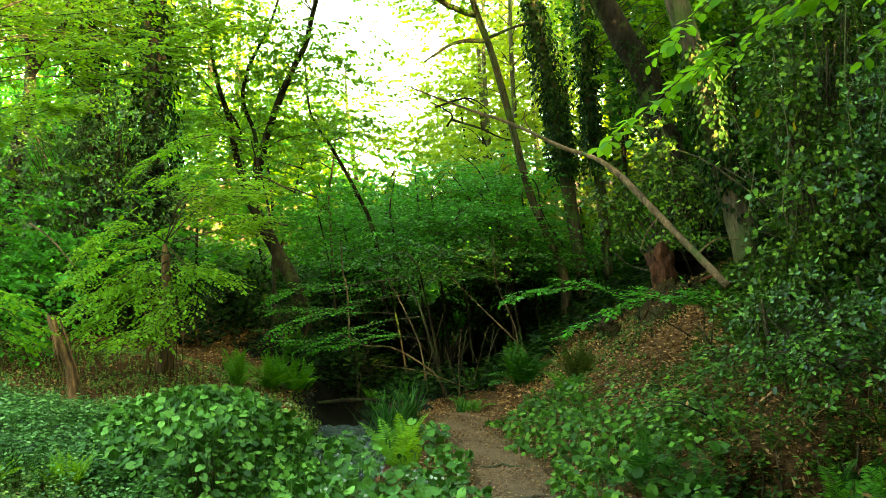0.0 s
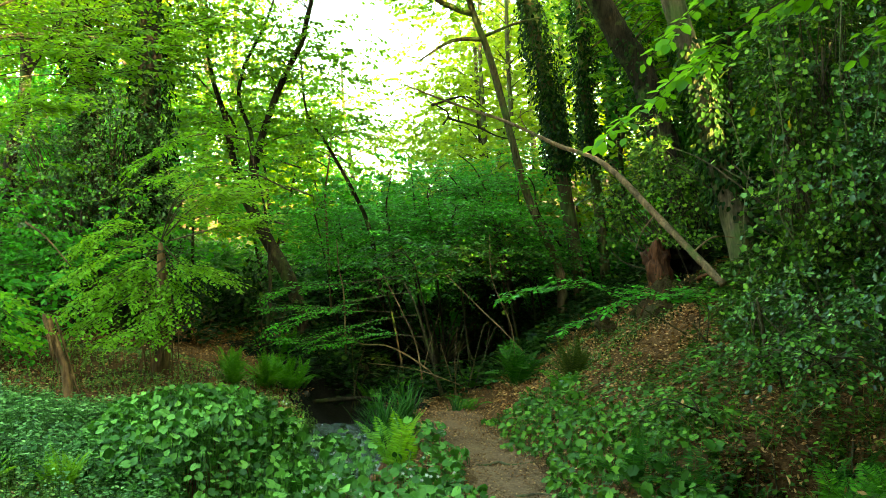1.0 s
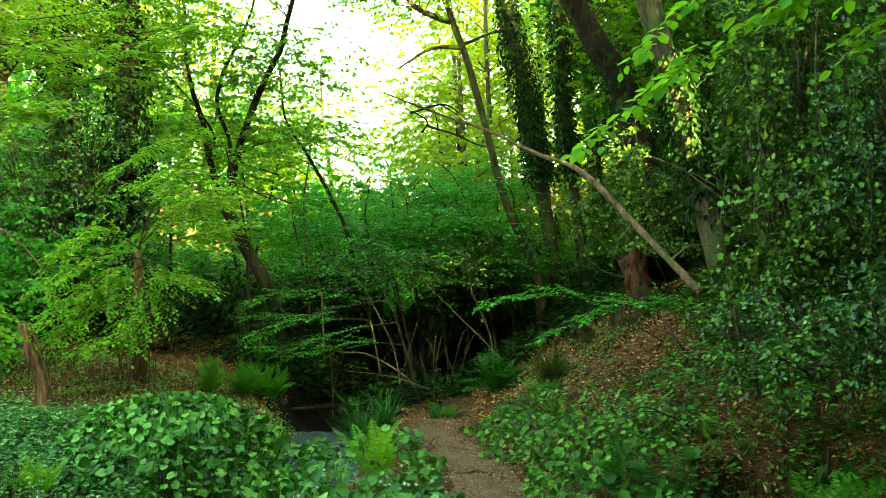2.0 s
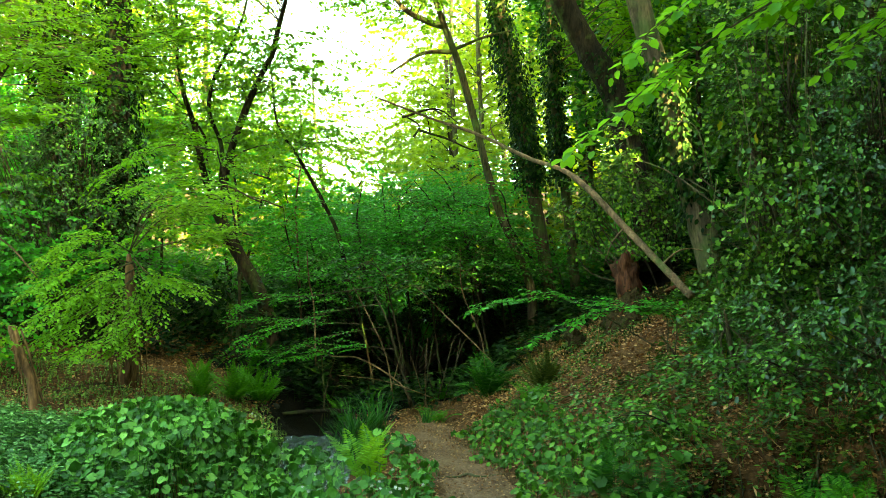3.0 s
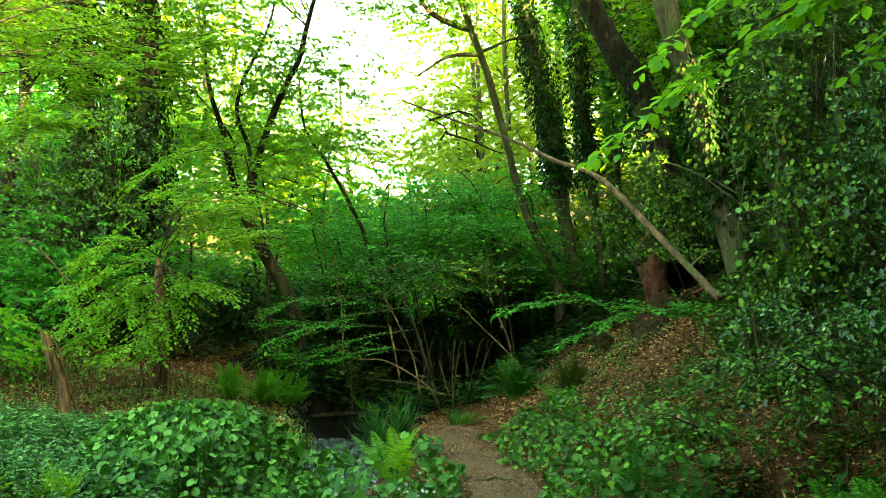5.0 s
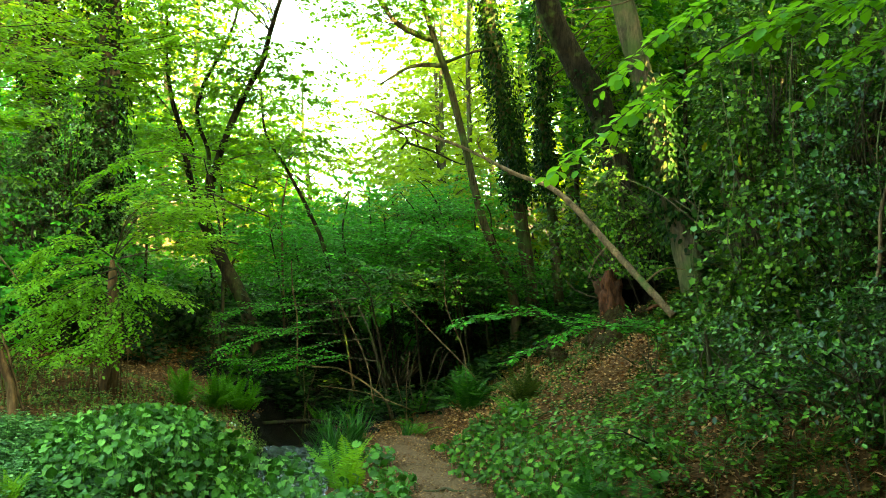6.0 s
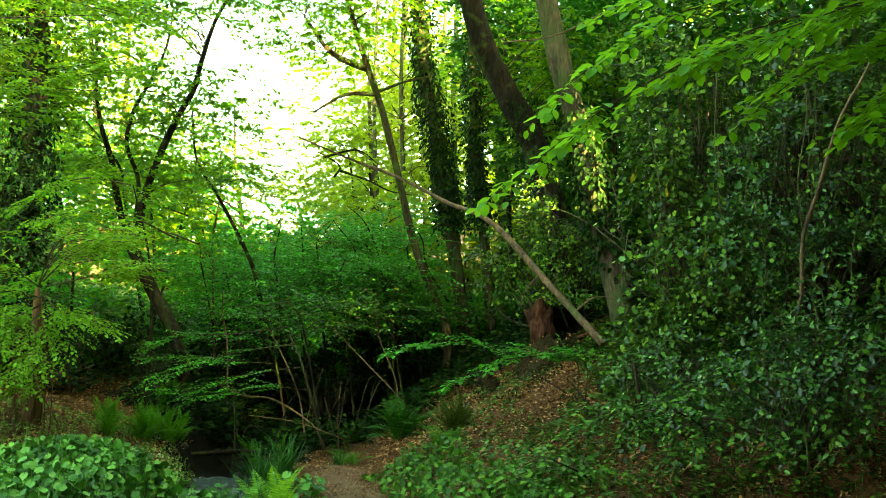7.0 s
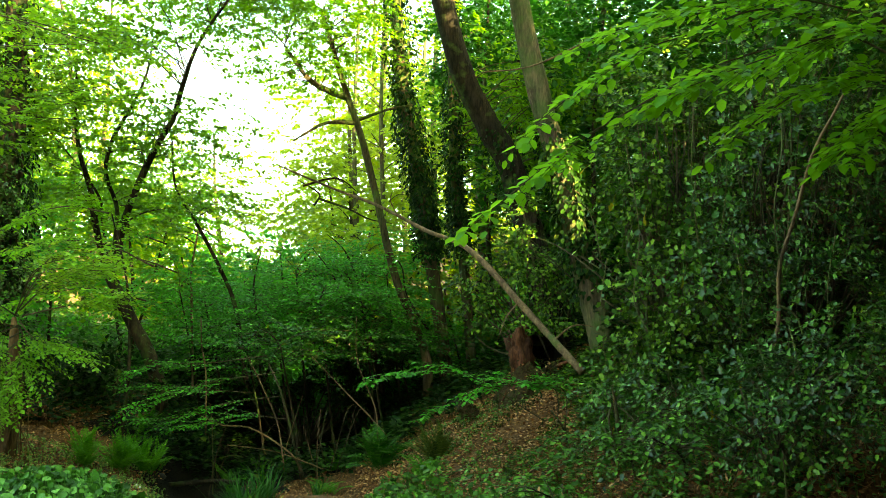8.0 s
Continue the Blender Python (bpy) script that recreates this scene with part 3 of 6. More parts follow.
mud_shade = part("stream_bed_shade", [(np.stack([gx, gy, height(gx, gy) + 0.016 - 0.03 * (np.abs(gu) > 0.95)], -1).reshape(-1, 3), np.stack([a, a + 1, a + 1 + n1, a + n1], -1).reshape(-1, 4))], M_MUD_SHADE, smooth=True)
tagged(mud_shade, "wet mud of the stream bed with gully shade painted black", "stream bed", kind="structure")

# ---- trees of the far bank and the middle ----
tree("leaning_tree", "slender tree with a bare leaning trunk and forked top", [(1.95, 17, 1.0), (1.89, 17, 1.69), (1.4, 17, 2.85), (1.04, 17, 4.2), (0.77, 17, 5.16), (0.5, 17, 5.9), (0.1, 17.2, 7.2)],
     [0.085, 0.068, 0.058, 0.052, 0.034], [((0.2, 17.2, 7.1), (1.5, 1.2, 0.8), 34, 15), ((-0.2, 17.0, 6.2), (0.7, 0.6, 0.3), 7, 10)], 0.075, M_BEECH, bark=M_BARK_LICHEN,
     forks=[([(0.55, 17, 5.75), (0.25, 17, 5.85), (-0.1, 17, 6.05), (-0.5, 17.1, 6.6)], (0.055, 0.05, 0.02)),
            ([(0.7, 17, 5.35), (0.2, 16.9, 5.3), (-0.3, 16.9, 5.0)], (0.04, 0.015)), ([(0.72, 17, 5.4), (1.2, 17, 5.6), (1.6, 17, 5.7)], (0.03, 0.01))])
# The crown at z 11.3 is unseen, thickened to shade the gully.
tree("ivy_tree", "tall dark trunk thickly clad in ivy", [(2.42, 18, 1.0), (2.3, 18, 1.9), (2.13, 18, 2.9), (1.96, 18, 3.9), (1.81, 18, 4.8), (1.5, 18, 6.3), (1.3, 18, 8.5), (1.2, 18, 12)], [0.125, 0.115, 0.11, 0.1],
     [((1.0, 18.5, 11.3), (2.4, 2.2, 1.6), 34, 14)], 0.1, M_BEECH, bark=M_BARK_LICHEN, ivy=(3.3, 9, 5200, 0.26), group="ivy-clad trees")
tree("ivy_tree", "narrower dark trunk clad in ivy behind the log", [(2.95, 19, 1.5), (2.75, 19, 3.5), (2.6, 19, 4.6), (2.5, 19, 6.6), (2.4, 19, 11)], [0.095, 0.085, 0.07],
     [((2.6, 19.5, 10.5), (2, 2, 1.8), 8, 12), ((3.2, 19.4, 6.4), (0.8, 0.7, 1.7), 20, 14)], 0.09, M_BEECH, bark=M_BARK_LICHEN, ivy=(3.5, 9, 3400, 0.2), group="ivy-clad trees")
# The crown at z 9.8 is unseen, thickened to shade the gully.
tree("leaning_trunk_tree", "thick mossy trunk leaning uphill over the bank", [(3.75, 15.5, 1.6), (3.65, 15.5, 2.4), (3.3, 15.5, 3.4), (2.95, 15.5, 4.5), (2.6, 15.5, 5.1), (2.2, 15.5, 5.9), (1.7, 15.5, 7.6)],
     [0.25, 0.2, 0.19, 0.16], [((1.4, 15.4, 9.8), (2.4, 2.0, 1.0), 40, 14), ((3.6, 16.3, 5.4), (0.8, 0.6, 1.3), 18, 14)], 0.09, M_BEECH, bark=M_BARK_MOSS, ivy=(1.6, 5.0, 1000, 0.16), limb=0.06)
# Lobes above z 7 are unseen, added to shade the gully and other trunks.
tree("pale_trunk_tree", "pale flaking trunk with a sunlit patch among ivy", [(3.7, 12.6, 1.2), (3.55, 12.6, 2.0), (3.28, 12.6, 3.0), (3.05, 12.6, 3.9), (2.72, 12.6, 5.0), (2.4, 12.6, 6.6), (2.2, 12.6, 9)],
     [0.19, 0.16, 0.14, 0.13, 0.1], [((2.0, 12.8, 9.8), (2.0, 1.6, 1.0), 20, 14), ((0.2, 11.7, 7.3), (2.3, 1.2, 0.6), 44, 16), ((0.3, 13.0, 8.0), (2.2, 1.0, 0.5), 30, 16), ((4.6, 12.6, 8.2), (1.3, 1.0, 0.8), 24, 14), ((-0.4, 8.0, 8.7), (1.6, 1.2, 0.5), 22, 14)], 0.08, M_BEECH, bark=M_BARK_PALE, ivy=(2.5, 4.4, 1700, 0.13))
for x, y, r in ((1.2, 25, 0.07), (2.0, 27, 0.09), (3.2, 26, 0.1), (1.7, 23, 0.06), (4.0, 24, 0.12), (2.9, 31, 0.1), (3.3, 30, 0.1), (4.8, 28, 0.1), (2.2, 32, 0.08)):
    tree("young_tree", "slim pale young tree trunk in the wood behind", [(x, y, gz(x, y) - 0.2), (x - 0.1, y, 4), (x - 0.25, y, 7), (x - 0.2, y, 11)], [r, r * 0.8, r * 0.5],
         [((x - 0.2, y, 7.0), (1.4, 1.4, 3.4), 16, 12)], 0.12, M_FAR, bark=M_BARK_PALE, spray=0.5, group="young trees")

tree("young_tree", "sparse sunlit young tree in the valley gap", [(-1.9, 25, gz(-1.9, 25) - 0.2), (-1.95, 25, 3.2), (-2.2, 25, 5.2), (-2.3, 25, 6.6)], [0.06, 0.045, 0.02],
     [((-2.5, 25, 5.7), (0.9, 0.8, 0.8), 12, 7), ((-1.1, 25, 4.8), (0.8, 0.8, 0.5), 9, 7), ((-3.3, 25, 4.6), (0.7, 0.7, 0.6), 9, 8)], 0.1, M_FAR, bark=M_BARK_PALE, group="young trees")

tree("young_tree", "pale sunlit young tree beside the valley gap", [(1.2, 26, gz(1.2, 26) - 0.2), (1.1, 26, 4), (0.9, 26, 6.5), (0.8, 26, 8.5)], [0.08, 0.06, 0.02],
     [((0.5, 26, 6.4), (1.3, 1.0, 1.5), 18, 8), ((1.6, 26.5, 7.6), (1.2, 1.0, 1.4), 14, 8), ((0.4, 26, 4.6), (1.0, 0.9, 0.7), 12, 8)], 0.12, M_FAR, bark=M_BARK_PALE, group="young trees")

# coppice with stems that arch over the stream
# The lobe at z 8.6 is unseen, added to shade the gully.
tree("coppiced_hazel", "dark many-stemmed hazel arching over the stream", [(-2.0, 16, 0.6), (-2.18, 16, 1.4), (-2.6, 16, 2.2), (-2.98, 16, 2.95)], [0.12, 0.1, 0.08],
     [((-3.3, 15.8, 4.6), (1.2, 1.0, 1.5), 26, 18), ((-2.2, 15.8, 4.3), (0.8, 0.9, 1.2), 14, 16), ((-1.9, 15.5, 6.6), (1.3, 1.2, 0.7), 14, 16), ((-0.8, 15.2, 7.0), (1.4, 1.0, 0.5), 10, 16), ((-0.6, 13.9, 8.6), (2.4, 1.8, 0.6), 44, 18), ((-2.7, 14.5, 6.0), (1.2, 1.0, 0.5), 14, 16), ((-4.4, 14.2, 5.6), (1.0, 0.9, 0.5), 10, 16)], 0.075, M_BEECH, layer=0.2,
     forks=[([(-2.97, 16, 2.95), (-3.12, 16, 3.54), (-3.2, 16, 3.97), (-3.37, 16, 4.48), (-3.46, 16, 4.99), (-3.49, 16, 5.75)], (0.05, 0.04, 0.02)),
            ([(-2.76, 15.9, 2.82), (-2.68, 15.8, 3.39), (-2.44, 15.7, 4.09), (-2.22, 15.6, 4.57), (-2, 15.5, 4.96), (-1.87, 15.4, 5.43), (-1.65, 15.3, 6.06), (-1.16, 15.2, 6.84)], (0.06, 0.05, 0.04, 0.02)),
            ([(-2.82, 16, 2.95), (-2.8, 16, 3.67), (-2.99, 16, 4.22), (-2.91, 16, 4.73), (-2.66, 16, 5.24), (-2.47, 16, 5.75), (-2.41, 16, 6.26)], (0.035, 0.03, 0.012)),
            ([(-3.12, 16, 3.53), (-3.03, 16, 3.75), (-3.25, 16, 4.14), (-3.76, 16, 4.73)], (0.025, 0.02, 0.008))])
birch = thing("young_tree", "thin pale bare sapling stem over the stream", "tree", (-1.85, 18, 1.0), "young trees")
part("trunk", fuse(tube(curve_line([(-1.8, 18, 0.9), (-1.89, 18, 2.45), (-1.91, 18, 3.02), (-1.82, 18, 3.79), (-1.84, 18, 4.55)], 24), (0.022, 0.018, 0.008), 7, 0.1)), M_DEADWOOD, birch, smooth=True)
bough(birch, [[(-1.86, 18, 3.4), (-2.13, 18, 3.55), (-2.41, 18, 3.59), (-2.7, 18, 3.5)], [(-1.82, 18, 3.88), (-1.56, 18, 4.02), (-1.27, 18, 3.98), (-1.08, 18, 3.83)]], 0.07, M_FAR, 12, 0.4, 8)
tree("leaning_sapling", "thin sapling leaning over the stream", [(-0.9, 17, 1.2), (-1.1, 17, 2.3), (-1.35, 17, 2.9), (-1.74, 17, 3.6), (-2.1, 17, 4.2), (-2.2, 17, 5.0)], [0.04, 0.034, 0.024, 0.012],
     [((-1.7, 17, 4.2), (0.8, 0.7, 0.9), 12, 9)], 0.07, M_BEECH)

layered = thing("hazel_sapling", "slim hazel with bright layered sprays before the coppice", "sapling", (-2.3, 14.2, 0.5))
part("stem", fuse(tube(curve_line([(-2.3, 14.2, 0.4), (-2.2, 14.0, 1.4), (-2.2, 13.6, 2.4), (-2.4, 13.4, 3.3)], 20), (0.028, 0.02, 0.008), 7, 0.1)), M_BARK, layered, smooth=True)
bough(layered, [[(-1.81, 13, 2.63), (-2.32, 12.8, 2.85), (-2.88, 12.6, 2.86), (-3.36, 12.4, 2.68)],
                [(-1.88, 13, 2.22), (-2.45, 12.8, 2.34), (-3.01, 12.6, 2.23), (-3.42, 12.4, 1.99)],
                [(-2.43, 13.4, 3.3), (-2.9, 13.27, 3.35), (-3.35, 13.13, 3.19), (-3.73, 13, 2.9)],
                [(-1.87, 14.5, 3.05), (-2.3, 14.33, 3.19), (-2.65, 14.17, 3.39), (-2.91, 14, 3.63)],
                [(-1.71, 14.5, 2.67), (-2.15, 14.33, 2.81), (-2.49, 14.17, 2.72), (-2.83, 14, 2.49)]], 0.06, M_BOUGH, 34, 0.5, 11)
spreading = thing("gully_shrub", "low shrub with flat pale green sprays over the dark gully", "shrub", (0.0, 14.2, 0.2), "gully shrubs")
part("stem", fuse(tube(curve_line([(0.05, 14.1, 0.0), (-0.15, 14.0, 0.7), (-0.3, 13.8, 1.2), (-0.45, 13.9, 1.5)], 20), (0.022, 0.016, 0.006), 7, 0.1)), M_TWIG, spreading, smooth=True)
bough(spreading, [[(-0.35, 13.6, 1.39), (-1.02, 13.47, 1.28), (-1.64, 13.33, 1.11), (-2.18, 13.2, 0.89)],
                  [(-0.28, 13.6, 1.1), (-0.95, 13.47, 1), (-1.5, 13.33, 0.83), (-2, 13.2, 0.8)],
                  [(-0.47, 14, 1.6), (-1.2, 13.87, 1.49), (-1.76, 13.73, 1.46), (-2.17, 13.6, 1.31)],
                  [(-0.62, 14, 1.12), (-1.2, 13.93, 1.15), (-1.78, 13.87, 1.2), (-2.35, 13.8, 1.15)],
                  [(-0.17, 13.5, 0.82), (-0.66, 13.43, 0.86), (-1.15, 13.37, 0.79), (-1.56, 13.3, 0.69)]], 0.05, M_HAZEL, 30, 0.42, 11, 0.008, 0.06, 0.2)

# bright hazel filling the middle of the valley
# M_FAR rows stand in shade; their sunlight is painted into the leaves.
for x, y, z, r, n, m in ((-0.9, 20, 2.4, 1.5, 30, M_HAZEL), (0.7, 20.5, 2.6, 1.5, 34, M_HAZEL), (1.6, 22, 3.6, 1.6, 26, M_FAR), (0.1, 24, 3.3, 1.7, 34, M_FAR), (-1.9, 22, 3.0, 1.6, 30, M_HAZEL),
                         (2.9, 22, 2.6, 1.6, 26, M_FAR), (-3.4, 21, 3.8, 1.8, 36, M_BEECH), (-5.4, 22, 4.5, 2.2, 40, M_BEECH), (1.0, 26, 5.2, 1.6, 14, M_FAR)):
    g = gz(x, y)
    tree("hazel_shrub", "leafy green hazel shrub filling the valley floor", [(x, y, g - 0.1), (x + 0.1, y, (g + z) / 2), (x - 0.1, y, z + 0.5)], [0.05, 0.04, 0.02],
         [((x, y, z), (r, r, r * 0.85), int(n * 0.9), 14)], 0.115, m, category="shrub", group="hazel shrubs",
         forks=[([(x, y, g), (x - 0.5, y, z), (x - 0.8, y, z + 0.9)], (0.035, 0.01)), ([(x, y, g), (x + 0.6, y + 0.2, z), (x + 0.9, y, z + 0.8)], (0.035, 0.01))])

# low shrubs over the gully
# M_SHADE rows have shade painted into the leaf; M_HAZEL rows are the lit copy.
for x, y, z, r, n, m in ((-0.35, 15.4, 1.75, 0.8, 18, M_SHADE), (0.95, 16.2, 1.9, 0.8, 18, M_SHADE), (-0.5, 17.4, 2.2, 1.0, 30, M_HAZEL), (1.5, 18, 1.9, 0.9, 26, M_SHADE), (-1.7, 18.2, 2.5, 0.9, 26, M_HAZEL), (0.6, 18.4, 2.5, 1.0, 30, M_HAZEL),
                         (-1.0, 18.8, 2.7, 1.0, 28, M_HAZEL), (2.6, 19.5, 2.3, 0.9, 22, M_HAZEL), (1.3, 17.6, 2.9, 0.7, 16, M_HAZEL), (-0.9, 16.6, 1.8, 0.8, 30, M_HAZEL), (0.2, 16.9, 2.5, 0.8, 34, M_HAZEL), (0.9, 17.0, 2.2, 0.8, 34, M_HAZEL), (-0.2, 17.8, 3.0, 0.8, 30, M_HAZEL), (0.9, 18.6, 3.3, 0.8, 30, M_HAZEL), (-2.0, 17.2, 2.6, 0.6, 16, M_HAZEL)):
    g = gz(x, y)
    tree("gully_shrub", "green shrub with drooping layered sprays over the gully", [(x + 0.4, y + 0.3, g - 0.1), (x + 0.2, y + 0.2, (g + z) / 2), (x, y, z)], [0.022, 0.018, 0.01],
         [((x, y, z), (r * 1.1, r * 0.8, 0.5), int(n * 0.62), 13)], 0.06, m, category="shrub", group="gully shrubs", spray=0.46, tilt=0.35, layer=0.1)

bare = thing("hazel_shrub", "dark bare crossing branches of an old hazel", "shrub", (1.1, 18.0, 1.4), "hazel shrubs")
for line in ([(0.15, 17.4, 4.15), (0.61, 17.4, 4.01), (0.97, 17.4, 3.85), (1.34, 17.4, 3.79)],
             [(0.06, 17.55, 4.06), (0.15, 17.55, 4.24), (-0.04, 17.55, 4.38), (-0.22, 17.55, 4.47)],
             [(0.9, 17.7, 2.39), (0.8, 17.7, 2.91), (0.57, 17.7, 3.37), (0.29, 17.7, 3.61)],
             [(1.09, 17.85, 2.26), (0.71, 17.85, 2.73), (0.43, 17.85, 3.11)],
             [(0.6, 17.4, 2.33), (0.42, 17.4, 2.88), (0.06, 17.4, 3.34)],
             [(1.4, 17.55, 2.06), (1.07, 17.55, 2.25), (0.61, 17.55, 2.34)],
             [(-0.36, 17.7, 2.25), (-0.41, 17.7, 2.81), (-0.46, 17.7, 3.28)],
             [(-0.79, 17.85, 2.16), (-0.88, 17.85, 2.73), (-0.79, 17.85, 3.29)],
             [(-0.13, 17.4, 4.36), (0.42, 17.4, 4.5), (0.79, 17.4, 4.27)],
             [(2, 17.55, 2.06), (1.63, 17.55, 2.62), (1.54, 17.55, 3.08), (1.31, 17.55, 3.36)]):
    part("branch", fuse(tube(curve_line(line, 18), (0.022, 0.015, 0.006), 6, 0.12)), M_BARK, bare, smooth=True)
part("trunk", fuse(tube(curve_line([(1.3, 18.0, 1.0), (1.1, 17.7, 1.8), (0.9, 17.6, 2.4), (0.55, 17.5, 3.1)], 20), (0.05, 0.035, 0.015), 8, 0.12)), M_BARK, bare, smooth=True)
# Added bushes: their near-black leaves are painted shade for the gully.
bush("gully_shade_bush", "bushes coloured near black as painted shade behind the gully", [((1.0, 18.7, 1.15), (1.3, 0.5, 0.75), 40), ((-1.0, 18.9, 1.1), (1.3, 0.5, 0.65), 36)], 0.1, M_IVY_AND_SHADE, WIDE, "shrub",
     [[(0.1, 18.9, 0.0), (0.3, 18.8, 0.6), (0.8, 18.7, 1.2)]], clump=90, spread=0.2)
bush("gully_shade_bush", "bush coloured near black as painted shade beside the gully", [((-2.7, 15.8, 1.2), (0.7, 0.5, 0.6), 24)], 0.09, M_IVY_AND_SHADE, WIDE, "shrub", [[(-2.7, 16, 0.4), (-2.7, 15.9, 0.9), (-2.6, 15.8, 1.4)]], clump=90, spread=0.2)

# ---- left bank ----
hazel = tree("bank_hazel", "bright hazel with an old shaggy stem on the bank", [(-2.98, 11.5, 0.5), (-2.96, 11.5, 1.0), (-2.95, 11.5, 1.4), (-2.97, 11.5, 1.75), (-2.98, 11.5, 1.95)], [0.11, 0.09, 0.075, 0.05, 0.02],
             [((-2.5, 11.0, 2.55), (0.7, 0.6, 0.3), 5, 9)], 0.06, M_BRIGHT, bark=M_SHAG, spray=0.5, tilt=0.28, count=12, layer=0.1)
bough(hazel, [[(-2.8, 11, 1.86), (-3.02, 10.73, 1.71), (-3.27, 10.47, 1.49), (-3.59, 10.2, 1.23)],
              [(-2.77, 11, 1.95), (-2.21, 10.93, 2.09), (-1.97, 10.87, 2.12), (-1.73, 10.8, 2.2)],
              [(-2.85, 11.2, 1.84), (-3.13, 10.93, 1.89), (-3.45, 10.67, 1.71), (-3.58, 10.4, 1.55)],
              [(-2.8, 11.1, 1.72), (-2.92, 10.8, 1.54), (-3.17, 10.5, 1.3), (-3.45, 10.2, 1.04)],
              [(-2.77, 11.1, 1.66), (-2.75, 10.8, 1.43), (-2.89, 10.5, 1.16), (-3.18, 10.2, 0.96)],
              [(-2.85, 11.2, 1.9), (-2.64, 11.03, 1.72), (-2.37, 10.87, 1.66), (-2.05, 10.7, 1.54)],
              [(-2.87, 11.2, 1.95), (-3.16, 11.03, 2.12), (-3.46, 10.87, 2), (-3.57, 10.7, 1.83)],
              [(-2.85, 11.2, 2.01), (-2.55, 11.13, 2.3), (-2.24, 11.07, 2.42), (-1.94, 11, 2.41)],
              [(-2.85, 11.2, 1.78), (-3.08, 10.97, 1.6), (-3.35, 10.73, 1.37), (-3.44, 10.5, 1.16)],
              [(-2.84, 11.2, 1.84), (-2.68, 11, 1.54), (-2.75, 10.8, 1.2), (-2.86, 10.6, 0.99)]], 0.047, M_BRIGHT, 56, 0.4, 13, 0.009, 0.14)
tree("canopy_tree", "tree with broad bright layered canopy over the bank", [(-6.0, 11, 1.0), (-5.9, 11, 3), (-5.8, 10.8, 4.6), (-5.7, 10.6, 6.5)], [0.13, 0.11, 0.08, 0.04],
     [((-4.4, 10.8, 4.6), (0.9, 0.9, 0.5), 12, 11), ((-5.6, 14.5, 5.2), (1.3, 1.0, 0.9), 40, 14), ((-4.3, 14.6, 5.0), (0.7, 0.9, 0.8), 22, 14), ((-4.6, 15.2, 6.2), (1.6, 0.9, 0.7), 30, 14), ((-5.0, 12.4, 4.9), (1.0, 0.9, 0.6), 12, 12), ((-2.4, 10.5, 4.7), (0.9, 0.9, 0.3), 6, 11)], 0.065, M_BEECH, limb=0.12, layer=0.12, tilt=0.35)
canopy = thing("maple_bough", "broad bright layered boughs reaching over the bank", "branch", (-5.85, 10.9, 3.4))
bough(canopy, [[(-4.97, 10.4, 3.36), (-3.9, 10.2, 3.57), (-2.67, 10, 3.8), (-1.58, 9.8, 3.96)],
               [(-5.16, 10.8, 3.94), (-3.84, 10.6, 3.96), (-2.66, 10.4, 4.02), (-1.8, 10.2, 4.16)],
               [(-4.95, 10.6, 3.14), (-4.09, 10.4, 3.28), (-3.26, 10.2, 3.49), (-2.4, 10, 3.58)],
               [(-4.77, 10.2, 3.6), (-3.85, 10.07, 3.7), (-3.07, 9.93, 3.73), (-2.09, 9.8, 3.7)],
               [(-5.05, 10.8, 4.29), (-4.08, 10.63, 4.19), (-3.01, 10.47, 4.26), (-2.1, 10.3, 4.38)],
               [(-4.29, 9.4, 2.79), (-3.79, 9.27, 2.9), (-3.44, 9.13, 3), (-3.16, 9, 3.05)]], 0.062, M_BEECH, 52, 0.5, 12, 0.007, bark=M_BARK)
low = thing("maple_sapling", "low leafy sapling beside the old stump", "sapling", (-4.3, 9.8, 0.6))
bough(low, [[(-4.3, 9.8, 0.6), (-4.26, 9.6, 1.25), (-3.96, 9.6, 1.32), (-3.78, 9.6, 1.22), (-3.59, 9.6, 1.14)], [(-4.3, 9.8, 0.6), (-4.26, 9.6, 1.05), (-3.95, 9.6, 1.12), (-3.8, 9.6, 1.05), (-3.65, 9.6, 0.99)], [(-4.3, 9.8, 0.6), (-4.36, 9.6, 1.45), (-4.06, 9.6, 1.45), (-3.81, 9.6, 1.4), (-3.65, 9.6, 1.32)]], 0.06, M_BOUGH, 13, 0.26, 8, 0.006)
tree("ivy_tree", "dark ivy-clad trunk on the far side of the bank", [(-3.75, 14, 0.8), (-3.8, 14, 2.5), (-3.78, 14, 4.5), (-3.9, 14, 8), (-4.0, 14, 12)], [0.17, 0.15, 0.12],
     [((-4, 14.5, 10.5), (2.2, 2.2, 1.6), 9, 12)], 0.09, M_BEECH, ivy=(1.0, 9, 4200, 0.3), group="ivy-clad trees")
tree("ivy_tree", "leafy dark trunk with ivy at the edge of the wood", [(-4.7, 14.6, 0.9), (-4.75, 14.6, 3), (-4.9, 14.6, 6), (-5, 14.6, 11)], [0.16, 0.13, 0.1],
     [((-5, 15, 10), (2.2, 2.2, 1.6), 8, 12)], 0.09, M_BEECH, ivy=(1.0, 7, 3600, 0.3), group="ivy-clad trees")
